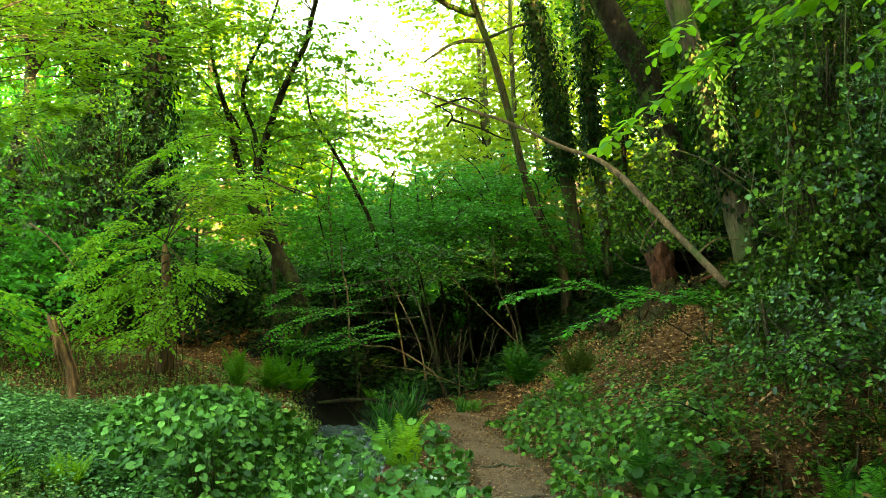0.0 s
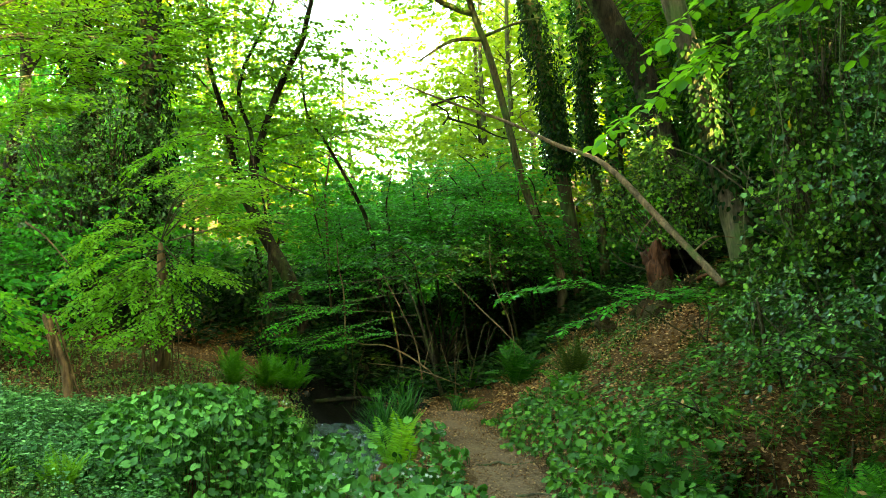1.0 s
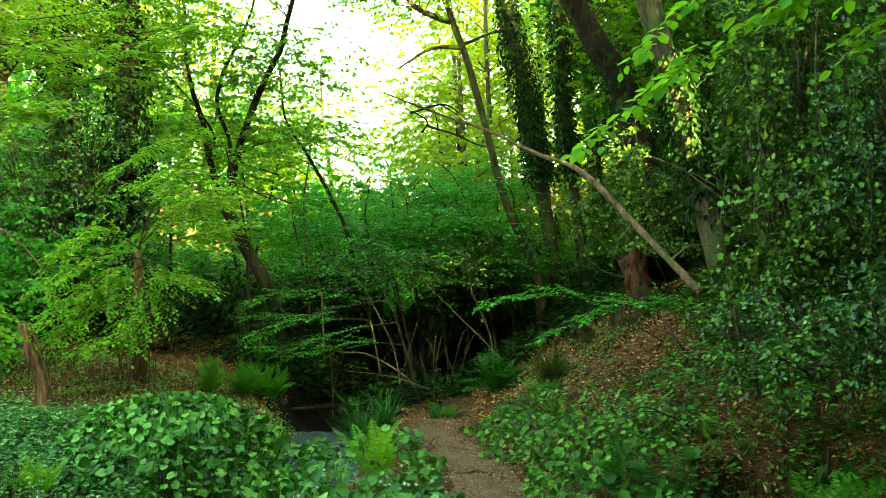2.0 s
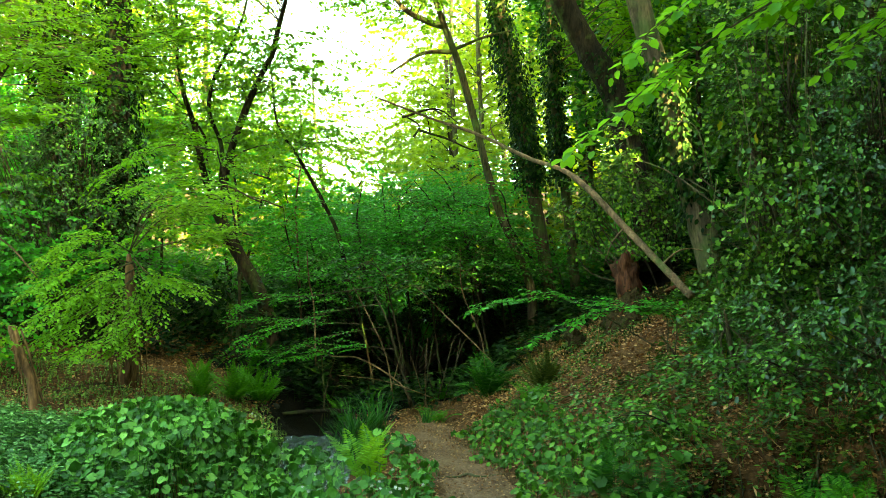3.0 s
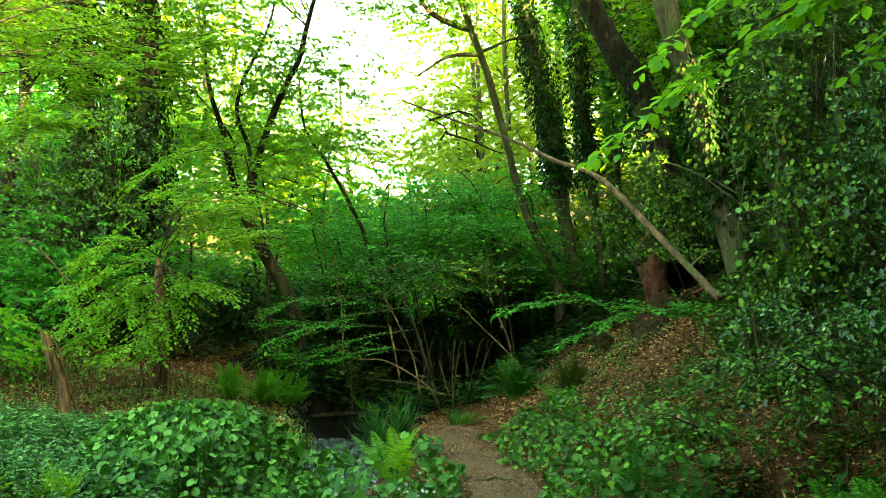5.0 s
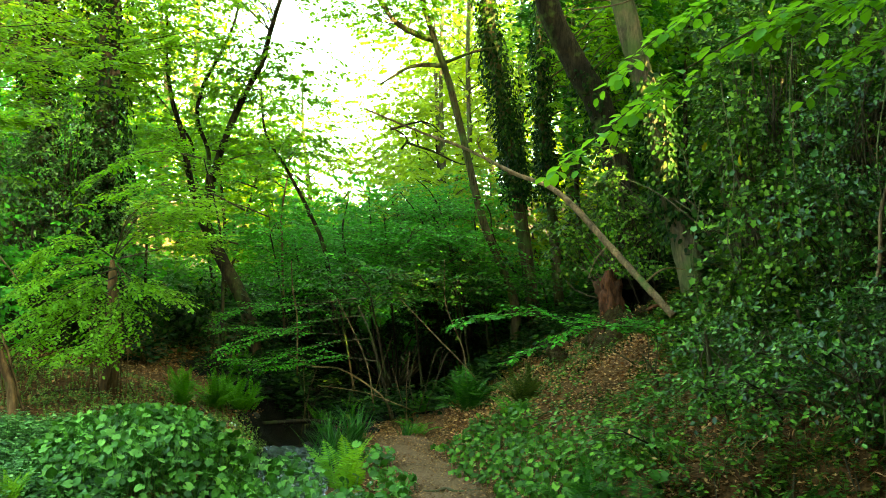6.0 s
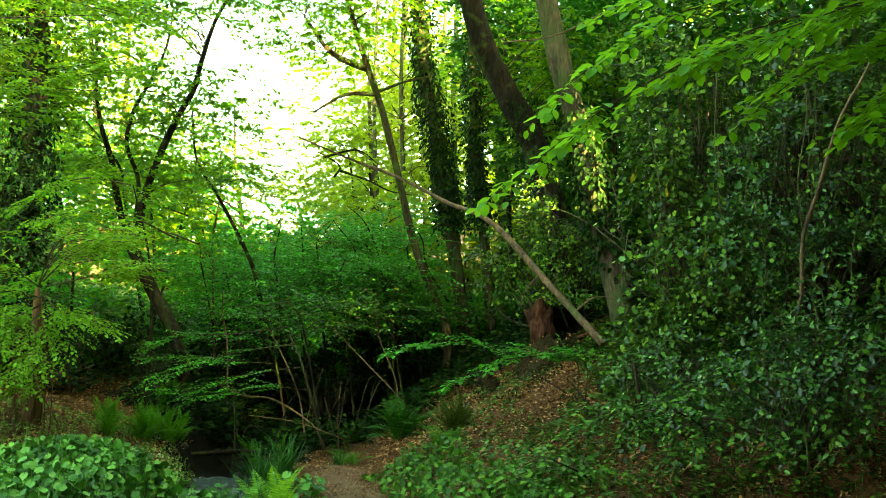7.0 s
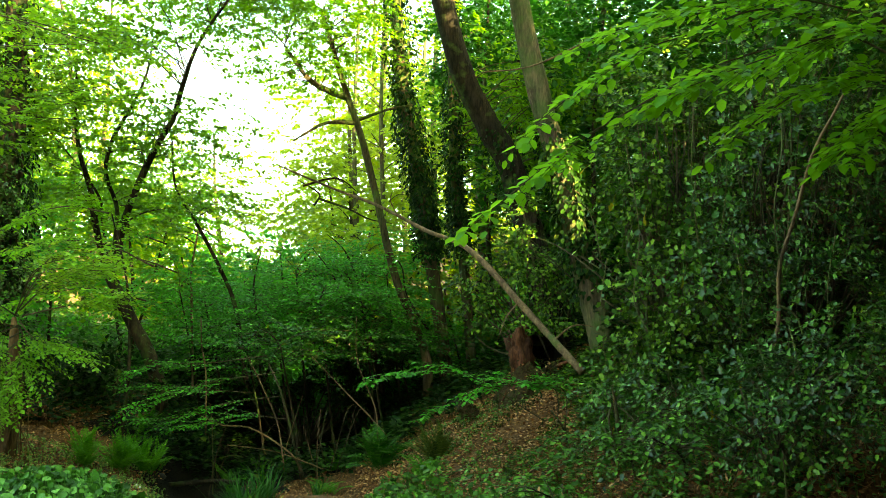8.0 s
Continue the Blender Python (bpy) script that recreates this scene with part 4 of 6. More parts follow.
tree("forked_tree", "dark forked tree at the edge of the wood", [(-5.75, 14, 1.0), (-5.6, 14, 3.0), (-5.4, 14, 4.3), (-5.6, 14, 7)], [0.1, 0.085, 0.07, 0.05],
     [((-5.6, 14, 6.3), (1.4, 1.4, 1.0), 10, 12), ((-5.7, 13.4, 2.4), (0.9, 0.9, 1.0), 12, 12)], 0.08, M_BEECH, bark=M_BARK_MOSS, forks=[([(-5.4, 14, 4.25), (-5.2, 14, 4.55), (-4.98, 14, 4.9), (-4.8, 14, 5.8)], (0.06, 0.03))])
tree("cut_stump", "old pale leaning stump with ragged bark", [(-3.42, 10, gz(-3.42, 10) - 0.05), (-3.46, 10, 0.7), (-3.55, 10, 0.95), (-3.64, 10, 1.2), (-3.65, 10, 1.24)], [0.062, 0.044, 0.04, 0.042, 0.02], bark=M_SHAG, category="stump")
for x, y, z, r, n in ((-5.2, 11.9, 1.9, 0.8, 14), (-4.4, 13.2, 2.0, 0.7, 14), (-7.4, 18.5, 3.4, 1.7, 34), (-5.8, 17.6, 3.6, 1.4, 30), (-6.6, 16.4, 3.4, 1.1, 22), (-6.4, 18.6, 5.4, 1.5, 34), (-5.4, 15.5, 2.6, 1.2, 20), (-3.9, 17, 2.6, 1.2, 20), (-6.2, 13.6, 1.9, 0.9, 16), (-5.7, 12.4, 1.2, 0.6, 10), (-7.0, 15.4, 2.3, 1.1, 18), (-8.0, 18, 2.6, 1.4, 20), (-4.9, 11.2, 1.25, 0.5, 9)):
    g = gz(x, y)
    tree("bank_shrub", "leafy understorey shrub on the bank", [(x, y, g - 0.1), (x, y, z), (x, y, z + 0.4)], [0.03, 0.02, 0.01], [((x, y, z), (r, r, r * 0.9), n, 14)], 0.075, M_HAZEL, category="shrub", group="bank shrubs")

thicket("ivy_mass", "mass of ivy smothering the trunks on the bank", [((-4.2, 13.8, 3.1), (0.8, 0.5, 1.2), 640), ((-5.1, 13.6, 2.8), (0.8, 0.6, 1.3), 480), ((-3.75, 13.8, 2.4), (0.4, 0.4, 0.7), 150)], 0.046, M_HOLLY, LOBED,
        [[(-4.2, 14.1, 0.9), (-4.25, 14, 2.2), (-4.2, 13.9, 3.6)]], "climber", 0.28, 10, 0.3)

# ---- right bank ----
thicket("ivy_thicket", "dark ivy hanging round the leaning trunk", [((3.0, 14.7, 2.9), (0.4, 0.35, 0.5), 145), ((3.3, 14.2, 2.6), (0.4, 0.35, 0.45), 116), ((2.5, 15.2, 2.6), (0.35, 0.3, 0.5), 87)], 0.056, M_IVY, LOBED,
        [[(3.3, 14.6, 1.6), (3.2, 14.6, 2.6), (2.95, 14.6, 3.8)]], "climber", 0.3, 10)
thicket("ivy_thicket", "dense dark ivy and holly hanging over the bank", [((3.75, 10.3, 3.6), (0.7, 0.6, 1.1), 478), ((3.3, 10.6, 3.35), (0.3, 0.4, 0.6), 116), ((3.62, 9.8, 2.35), (0.6, 0.5, 0.55), 217), ((3.55, 10.4, 1.8), (0.45, 0.4, 0.3), 145), ((3.7, 10.9, 3.9), (0.45, 0.3, 0.6), 150), ((3.95, 9.9, 1.9), (0.5, 0.4, 0.4), 188)], 0.054, M_IVY, LOBED,
        [[(3.9, 10.6, 1.4), (3.8, 10.5, 2.4), (3.7, 10.3, 3.8)], [(3.9, 10.6, 1.4), (3.6, 10.3, 2.2), (3.3, 10.2, 2.9)]], "climber")
thicket("holly_thicket", "glossy dark holly climbing the slope", [((4.45, 9.2, 3.2), (0.8, 0.6, 1.3), 493), ((4.6, 8.8, 1.9), (0.8, 0.6, 0.8), 377), ((3.9, 9.2, 2.4), (0.5, 0.4, 0.6), 159)], 0.06, M_HOLLY, SPINY,
        [[(4.6, 9.5, 1.4), (4.5, 9.3, 2.6), (4.4, 9.2, 4.0)], [(4.6, 9.5, 1.4), (4.7, 9.1, 2.0), (4.6, 8.8, 2.6)]], "shrub")
thicket("ivy_thicket", "dark ivy thicket filling the slope above", [((5.3, 9.4, 3.6), (0.9, 0.8, 1.7), 435), ((5.4, 8.4, 1.9), (0.7, 0.7, 0.7), 188)], 0.056, M_IVY, LOBED,
        [[(5.4, 9.8, 1.8), (5.3, 9.6, 2.8), (5.3, 9.4, 4.4)]], "climber")
# The last lobe is added to stop the sunbeam passing the pale trunk.
thicket("ivy_curtain", "ivy curtain high in the trees", [((4.2, 11.5, 4.4), (1.1, 0.8, 1.1), 478), ((5.4, 10, 5.0), (1.1, 1.0, 1.2), 435), ((4.3, 11.6, 3.0), (0.6, 0.5, 0.7), 174), ((2.75, 13.0, 3.35), (0.2, 0.2, 0.4), 37)], 0.056, M_IVY, LOBED,
        [[(4.3, 11.9, 1.8), (4.3, 11.7, 3.2), (4.2, 11.5, 4.6)]], "climber")
thicket("holly_bush", "glossy holly bush with pale new leaves", [((3.35, 8.8, 1.35), (0.65, 0.45, 0.4), 217), ((4.0, 8.2, 1.15), (0.7, 0.5, 0.5), 246)], 0.058, M_HOLLY, SPINY,
        [[(3.6, 8.9, 0.7), (3.5, 8.8, 1.2), (3.35, 8.7, 1.6)]], "shrub", 0.3, 10, 0.1)
thicket("holly_bush", "glossy holly bush on the leafy bank", [((2.72, 9.1, 1.2), (0.35, 0.3, 0.25), 72), ((2.8, 8.4, 0.95), (0.45, 0.35, 0.22), 95), ((3.1, 9.6, 1.45), (0.45, 0.35, 0.25), 116)], 0.06, M_HOLLY, SPINY,
        [[(2.9, 9.3, 0.7), (2.8, 9.2, 1.0), (2.7, 9.1, 1.4)]], "shrub", 0.26, 9, 0.1)
thicket("holly_bush", "dark holly leaning out at the foot of the slope", [((3.3, 7.5, 1.25), (0.5, 0.4, 0.4), 188), ((2.85, 7.7, 0.95), (0.35, 0.3, 0.2), 72), ((3.9, 7.3, 1.5), (0.6, 0.4, 0.5), 217)], 0.062, M_HOLLY, SPINY,
        [[(3.7, 7.8, 0.7), (3.6, 7.7, 1.1), (3.3, 7.5, 1.5)]], "shrub", 0.28, 10, 0.1)
overhang = thing("overhanging_hazel", "hazel bough with large bright layered leaves hanging in", "shrub", (4.7, 6.7, 1.0))
part("stem", fuse(tube(curve_line([(4.7, 6.7, 0.9), (4.65, 6.6, 2.4), (4.2, 6.4, 3.5), (3.6, 6.25, 3.9)], 24), (0.035, 0.028, 0.014), 8, 0.1)), M_TWIG, overhang, smooth=True)
bough(overhang, [[(4.2, 6.4, 3.5), (3.0, 6.2, 3.86), (2.35, 6.2, 3.67), (1.9, 6.2, 3.47), (1.28, 6.2, 2.98)],
                 [(3.6, 6.3, 3.8), (2.6, 6.1, 3.5), (1.77, 6.1, 3.04), (1.42, 6.1, 2.78), (1.0, 6.1, 2.42)],
                 [(4.3, 6.4, 3.4), (3.46, 6.2, 3.45), (3.0, 6.1, 3.3), (2.5, 6.0, 2.95)],
                 [(4.0, 6.3, 3.8), (3.2, 6.5, 4.05), (2.5, 6.5, 3.95), (1.8, 6.5, 3.7)],
                 [(4.4, 6.5, 3.2), (3.9, 6.2, 3.3), (3.5, 6.1, 3.15), (3.2, 6.0, 2.9)],
                 [(4.1, 6.4, 3.7), (3.4, 6.0, 3.7), (2.7, 5.9, 3.45), (2.1, 5.9, 3.2)],
                 [(4.4, 6.5, 3.6), (3.8, 6.6, 3.9), (3.3, 6.6, 3.75), (2.8, 6.6, 3.55)], [(4.3, 6.5, 3.9), (3.7, 6.3, 4.2), (3.0, 6.3, 4.15), (2.3, 6.3, 4.05)], [(4.5, 6.5, 3.3), (4.3, 6.0, 3.5), (3.9, 5.9, 3.4), (3.5, 5.9, 3.2)]], 0.095, M_BOUGH, 30, 0.42, 7, 0.009, 0.16, 0.22)
sapling = thing("bank_sapling", "low hazel sapling with flat bright sprays", "sapling", (2.5, 10, 0.8))
part("stem", fuse(tube(curve_line([(2.55, 10.05, 0.7), (2.5, 10, 0.95), (2.35, 9.95, 1.15)], 12), (0.015, 0.012, 0.008), 6, 0.1)), M_TWIG, sapling, smooth=True)
bough(sapling, [[(2.5, 10, 0.95), (2.43, 9.9, 1.37), (1.79, 9.83, 1.37), (1.42, 9.77, 1.24), (1.02, 9.7, 1.07)],
                [(2.3, 10, 1.05), (1.66, 10, 1.42), (1.34, 9.97, 1.51), (0.92, 9.93, 1.47), (0.58, 9.9, 1.38)],
                [(2.4, 9.9, 1), (2.4, 10, 1.34), (2.07, 9.95, 1.42), (1.75, 9.9, 1.47)]], 0.056, M_HAZEL, 26, 0.32, 10, 0.007, 0.06, 0.18)

for x, y, z, n in ((2.6, 8.5, 0.95, 7), (2.9, 8.1, 1.0, 8), (1.95, 8.0, 0.62, 6)):
    tree("slope_sapling", "low hazel sapling with flat green sprays on the slope", [(x + 0.2, y + 0.2, gz(x + 0.2, y + 0.2) - 0.05), (x + 0.1, y + 0.1, z - 0.1), (x - 0.2, y - 0.1, z + 0.05)], [0.012, 0.01, 0.005],
         [((x, y, z), (0.42, 0.36, 0.13), n, 9)], 0.055, M_PATHLEAF_MASS, category="sapling", count=9, tilt=0.3, spray=0.34, group="slope saplings")

# Unseen tree, added so its crown shades the foot of the slope.
tree("overhead_shade_tree", "tall tree beside the path with boughs arching overhead", [(6.2, 3.6, gz(6.2, 3.6) - 0.1), (6.1, 3.6, 3.5), (5.8, 3.8, 6.2), (5.5, 4.0, 8.0)], [0.16, 0.13, 0.1, 0.05],
     [((3.6, 4.0, 6.3), (1.6, 1.4, 0.5), 40, 16), ((2.0, 3.9, 6.6), (1.5, 1.4, 0.4), 36, 16)], 0.12, M_BEECH, bark=M_BARK, spray=0.5)

# ---- fallen branch, stumps ----
log = thing("fallen_branch", "long bare dead branch leaning across the slope", "branch", (2.95, 11.4, 1.55))
part("stem", fuse(tube(curve_line([(3.0, 11.3, 1.5), (2.55, 12.0, 2.15), (2.0, 13.0, 2.95), (1.55, 14.0, 3.3), (0.95, 15.0, 3.75), (0.3, 15.8, 4.1), (-0.53, 16.3, 4.5)], 90), [0.036, 0.036, 0.03, 0.026, 0.02, 0.01], 10, 0.3)), M_DEADWOOD, log, smooth=True)
for ctrl, r in (([(2.75, 11.65, 1.83), (2.9, 11.55, 1.98), (3.05, 11.6, 2.02), (3.2, 11.6, 2.0)], (0.012, 0.005)), ([(2.45, 12.15, 2.28), (2.3, 12.1, 2.1), (2.2, 12.05, 1.85)], (0.009, 0.004)), ([(1.2, 14.6, 3.58), (1.1, 14.5, 3.75), (1.12, 14.5, 3.86)], (0.01, 0.005))):
    part("side_twig", fuse(tube(curve_line(ctrl, 12), r, 6, 0.15)), M_DEADWOOD, log, smooth=True)


def dead_stick(line, r, label, mat=None, name="dead_stick"):
    t = thing(name, label, "branch", line[0], "dead sticks")
    part("stem", fuse(tube(curve_line(line, 16), r, 6, 0.1)), mat or M_DEADWOOD, t, smooth=True)
    return t


for ln, r in (([(-1.36, 14, 0.86), (-1.0, 13.8, 0.72), (-0.62, 13.8, 0.68), (-0.1, 13.8, 0.35), (0.02, 13.8, 0.05)], (0.012, 0.02, 0.028)),
              ([(-0.73, 14, 1.6), (-0.5, 14, 1.16), (-0.3, 14, 0.7), (-0.2, 14, 0.1)], (0.01, 0.016, 0.02)),
              ([(0.1, 14, 1.6), (0.5, 14, 1.2), (0.85, 14, 0.86), (1.1, 14, 0.6)], (0.008, 0.016, 0.016)),
              ([(0.67, 14.2, 2.15), (0.70, 14.2, 1.55), (0.95, 14.2, 0.94), (1.0, 14.2, 0.5)], (0.008, 0.014, 0.016))):
    dead_stick(ln, tuple(k * 0.55 for k in r), "thin bare dead stick in the dark gully")
for ln, r in (([(0.23, 13.6, 0.95), (0.2, 13.6, 0.5), (0.22, 13.6, 0.0)], (0.008, 0.013)),
              ([(0.02, 13.7, 0.72), (0.12, 13.7, 0.4), (0.22, 13.7, 0.05)], (0.007, 0.012)),
              ([(0.0, 13.9, 1.1), (-0.12, 13.9, 0.7), (-0.25, 13.9, 0.2)], (0.006, 0.012)),
              ([(-1.43, 15, 2.1), (-1.4, 15, 1.7), (-1.33, 15, 1.32), (-1.3, 15, 0.5)], (0.012, 0.02, 0.022)),
              ([(-0.9, 13.5, 0.5), (-0.3, 13.5, 0.42), (0.3, 13.6, 0.2)], (0.008, 0.014))):
    dead_stick(ln, tuple(k * 0.55 for k in r), "thin bare dead stick in the dark gully")
for i in range(14):
    x, y = RNG.uniform(-1.5, 1.1), RNG.uniform(13.9, 15.6)
    z, ln, a = RNG.uniform(0.1, 0.8), RNG.uniform(0.35, 0.9), RNG.uniform(-0.6, 2.2)
    dx, dz = ln * math.cos(a), ln * math.sin(a)
    foot = (x, y, gz(x, y) - 0.02)
    dead_stick([foot, (x + 0.3 * dx, y, max(foot[2] + 0.08, z * 0.6)), (x + 0.7 * dx, y + RNG.normal(0, 0.08), max(foot[2] + 0.1, z + 0.4 * dz)), (x + dx, y + RNG.normal(0, 0.1), max(foot[2] + 0.12, z + 0.55 * dz))], (0.009, 0.006, 0.003), "thin dark twig tangled in the gully", M_TWIG)
dead_stick([(-1.7, 13.7, -0.02), (-1.0, 13.8, 0.02), (-0.3, 13.75, -0.03), (0.3, 13.9, 0.0)], (0.028, 0.036, 0.022), "dark wet log lying across the stream", M_BARK_MOSS, "stream_log")


def hollow_stump(at):
    """A rotten stump on the bank beside a black hollow, with roots arching over it and a mossy mound under it."""
    t = thing("hollow_stump", "rotten red-brown stump with black hollow and mossy roots", "stump", at)
    x, y, z = at

    def lump(centre, radii, rough, seed, ridges, bowl=False):
        bm = bmesh.new()
        bmesh.ops.create_icosphere(bm, subdivisions=4, radius=1)
        if bowl:
            bmesh.ops.delete(bm, geom=[v for v in bm.verts if v.co.y < -0.25], context="VERTS")
            bm.verts.index_update()
        for v in bm.verts:
            a = math.atan2(v.co.y, v.co.x)
            k = 1 + rough * noise.noise(v.co * 1.6 + Vector((seed, 0, 0))) + 0.5 * rough * noise.noise(v.co * 5 + Vector((0, seed, 0))) + ridges * math.sin(9 * a + 4 * noise.noise(v.co * 2)) * (1 - abs(v.co.z))
            v.co = Vector((v.co.x * radii[0] * k, v.co.y * radii[1] * k, v.co.z * radii[2] * k)) + Vector(centre)
        vs = np.array([v.co[:] for v in bm.verts])
        fs = np.array([[v.index for v in f.verts] for f in bm.faces])
        bm.free()
        return [(vs, fs)]

    part("body", lump((x - 0.24, y - 0.05, z - 0.1), (0.17, 0.2, 0.27), 0.5, 3.0, 0.06), M_REDWOOD, t, smooth=True)
    # Shade inside the hollow is painted with the near-black colour.
    part("hollow", lump((x + 0.05, y - 0.02, z - 0.08), (0.23, 0.34, 0.22), 0.3, 8.0, 0.0, True), M_MUD_SHADE, t, "hollow painted black for its inner shade", smooth=True)
    part("lip", lump((x + 0.16, y + 0.16, z + 0.06), (0.27, 0.2, 0.09), 0.45, 5.0, 0.03), M_BARK_MOSS, t, "earthy root lip over the hollow", smooth=True)
    for i in range(3):
        x0, x1 = x - 0.2 + 0.16 * i, x + 0.12 + 0.14 * i
        part("root", fuse(tube(curve_line([(x0, y - 0.05, z + RNG.uniform(0.05, 0.2)), ((x0 + x1) / 2, y - 0.12, z + RNG.uniform(0.08, 0.2)), (x1, y - 0.1 + RNG.normal(0, 0.05), z - RNG.uniform(0.0, 0.3))], 14), (0.014, 0.014, 0.006), 7, 0.2)), M_BARK_MOSS, t, smooth=True)
    k = 420
    p = np.array([x + 0.05, y - 0.12, z + 0.17]) + RNG.normal(0, 1, (k, 3)) * np.array([0.34, 0.1, 0.07])
    p = p[(p[:, 2] > z + 0.08) | (p[:, 0] > x + 0.26) | (p[:, 0] < x - 0.36)]
    k = len(p)
    tagged(part("ivy", [scatter(LOBED, p, RNG.normal(0, 0.6, (k, 3)) + np.array([0, -0.3, -0.5]), RNG.normal(0, 0.4, (k, 3)) + np.array([0, -0.5, 0.8]), RNG.uniform(0.03, 0.06, k))], M_IVY, t, "small dark ivy leaves"), kind="stuff")
    u = np.linspace(0, 1, 18)
    ang = np.linspace(0, 2 * math.pi, 64, endpoint=False)
    v = []
    for q_ in u:
        rr = (0.22 + 0.42 * q_) * (1 + 0.16 * np.sin(3 * ang + 2) + 0.1 * np.sin(7 * ang + 5 * q_) + 0.05 * np.sin(17 * ang - 9 * q_))
        px, py = x + rr * np.cos(ang), y - 0.1 + rr * np.sin(ang)
        g = height(px, py)
        v.append(np.stack([px, py, np.maximum(g - 0.05, (z - 0.3) * (1 - q_ ** 1.2) + (g - 0.05) * q_ ** 1.2) + 0.04 * np.sin(5 * ang + 9 * q_) + 0.025 * np.sin(13 * ang - 14 * q_) + RNG.normal(0, 0.016, len(ang))], 1))
    n = len(ang)
    i, j = np.meshgrid(np.arange(len(u) - 1), np.arange(n), indexing="ij")
    kk = (j + 1) % n
    part("root_mound", [(np.concatenate(v), np.stack([i * n + j, i * n + kk, (i + 1) * n + kk, (i + 1) * n + j], -1).reshape(-1, 4))], M_EARTH, t, "dark moss and earth over roots")
    base = np.concatenate(v)[n:]
    clumps = base[RNG.integers(0, len(base), 60)]
    p = clumps[RNG.integers(0, 60, 2600)] + RNG.normal(0, 0.045, (2600, 3))
    tagged(part("moss", [scatter(SLIM, p, RNG.normal(0, 0.6, (2600, 3)) + np.array([0, -0.2, 0.5]), RNG.normal(0, 1, (2600, 3)), RNG.uniform(0.02, 0.05, 2600))], M_MOSS_LEAF, t), kind="stuff")
    p = base[RNG.integers(0, len(base), 420)] + np.array([0, -0.01, 0.015])
    tagged(part("caught_leaf", [scatter(WIDE, p, RNG.normal(0, 1, (420, 3)), np.array([0, -0.5, 0.8]) + RNG.normal(0, 0.4, (420, 3)), RNG.uniform(0.025, 0.05, 420))], M_LITTER, t), kind="stuff")
    for i in range(7):
        a = -2.9 + 0.27 * i if i < 4 else -0.9 + 0.3 * (i - 4)
        r0, r1 = 0.2, RNG.uniform(0.45, 0.7)
        ends = [(x + r * math.cos(a + 0.3 * r), y - 0.1 + r * math.sin(a + 0.3 * r)) for r in (r0, (r0 + r1) / 2, r1)]
        part("root", fuse(tube(curve_line([(ends[0][0], ends[0][1], z - 0.32), (ends[1][0], ends[1][1], (z - 0.32 + gz(*ends[2])) / 2 + 0.05), (ends[2][0], ends[2][1], gz(*ends[2]) - 0.02)], 14), (0.024, 0.018, 0.008), 7, 0.25)), M_REDWOOD, t, smooth=True)
    return t


hollow_stump((2.86, 12.95, 1.84))
stub = thing("mossy_stub", "small dark mossy tree stub on the leafy bank", "stump", (2.0, 12.9, 0.8))
part("stub", fuse(tube(curve_line([(2.05, 12.9, gz(2.05, 12.9) - 0.12), (2.02, 12.88, 0.92), (1.97, 12.9, 1.03), (2.0, 12.92, 1.1)], 14), (0.17, 0.115, 0.09, 0.05), 14, 0.35)), M_EARTH, stub, smooth=True)
q = np.array([2.0, 12.85, 0.95]) + RNG.normal(0, 1, (260, 3)) * np.array([0.11, 0.09, 0.09])
tagged(part("moss", [scatter(SLIM, q, RNG.normal(0, 0.6, (260, 3)) + np.array([0, -0.2, 0.5]), RNG.normal(0, 1, (260, 3)), RNG.uniform(0.02, 0.05, 260))], M_MOSS_LEAF, stub), kind="stuff")

for ln, r in (([(0.25, 9.1, -0.01), (0.4, 8.93, 0.012), (0.5, 9.0, 0.02), (0.6, 8.9, 0.01), (0.85, 9.1, -0.02)], (0.008, 0.015, 0.008)), ([(0.5, 7.9, -0.02), (0.6, 7.7, 0.012), (0.75, 7.75, 0.012), (0.95, 7.6, -0.01)], (0.008, 0.014, 0.009))):
    ln = [(x, y, gz(x, y) + z + 0.01) for x, y, z in ln]
    r_ = thing("tree_root", "worn brown tree root crossing the footpath", "root", ln[0], "path roots")
    part("root", fuse(tube(curve_line(ln, 20), r, 7, 0.15)), M_BARK_PALE, r_, smooth=True)

# ---- hanging stems in the thicket ----
for ln, r, m in (([(4.55, 8.4, 4.02), (4.42, 8.4, 3.77), (4.23, 8.4, 3.42), (4.05, 8.4, 2.84), (3.92, 8.4, 2.45), (3.91, 8.4, 2.03), (3.87, 8.4, 1.75)], (0.012, 0.017, 0.019), M_DEADWOOD),
                 ([(3.82, 8.2, 2.11), (3.97, 8.2, 2.02), (4.06, 8.2, 1.75), (4.16, 8.2, 1.53)], (0.01, 0.008), M_BARK_PALE),
                 ([(3.9, 8.6, 4.4), (4.0, 8.5, 3.6), (3.88, 8.4, 2.9), (3.95, 8.4, 2.3)], (0.006, 0.006), M_VINE),
                 ([(2.9, 9.4, 3.6), (3.0, 9.3, 2.8), (2.95, 9.3, 2.2), (3.05, 9.2, 1.9)], (0.005, 0.005), M_VINE),
                 ([(3.4, 9.0, 3.9), (3.35, 8.9, 3.2), (3.45, 8.9, 2.4)], (0.005, 0.005), M_VINE)):
    v_ = thing("hanging_vine", "bare hanging woody stem in the thicket", "climber", ln[0], "hanging stems")
    part("stem", fuse(tube(curve_line(ln, 24), r, 6, 0.08)), m, v_, smooth=True)
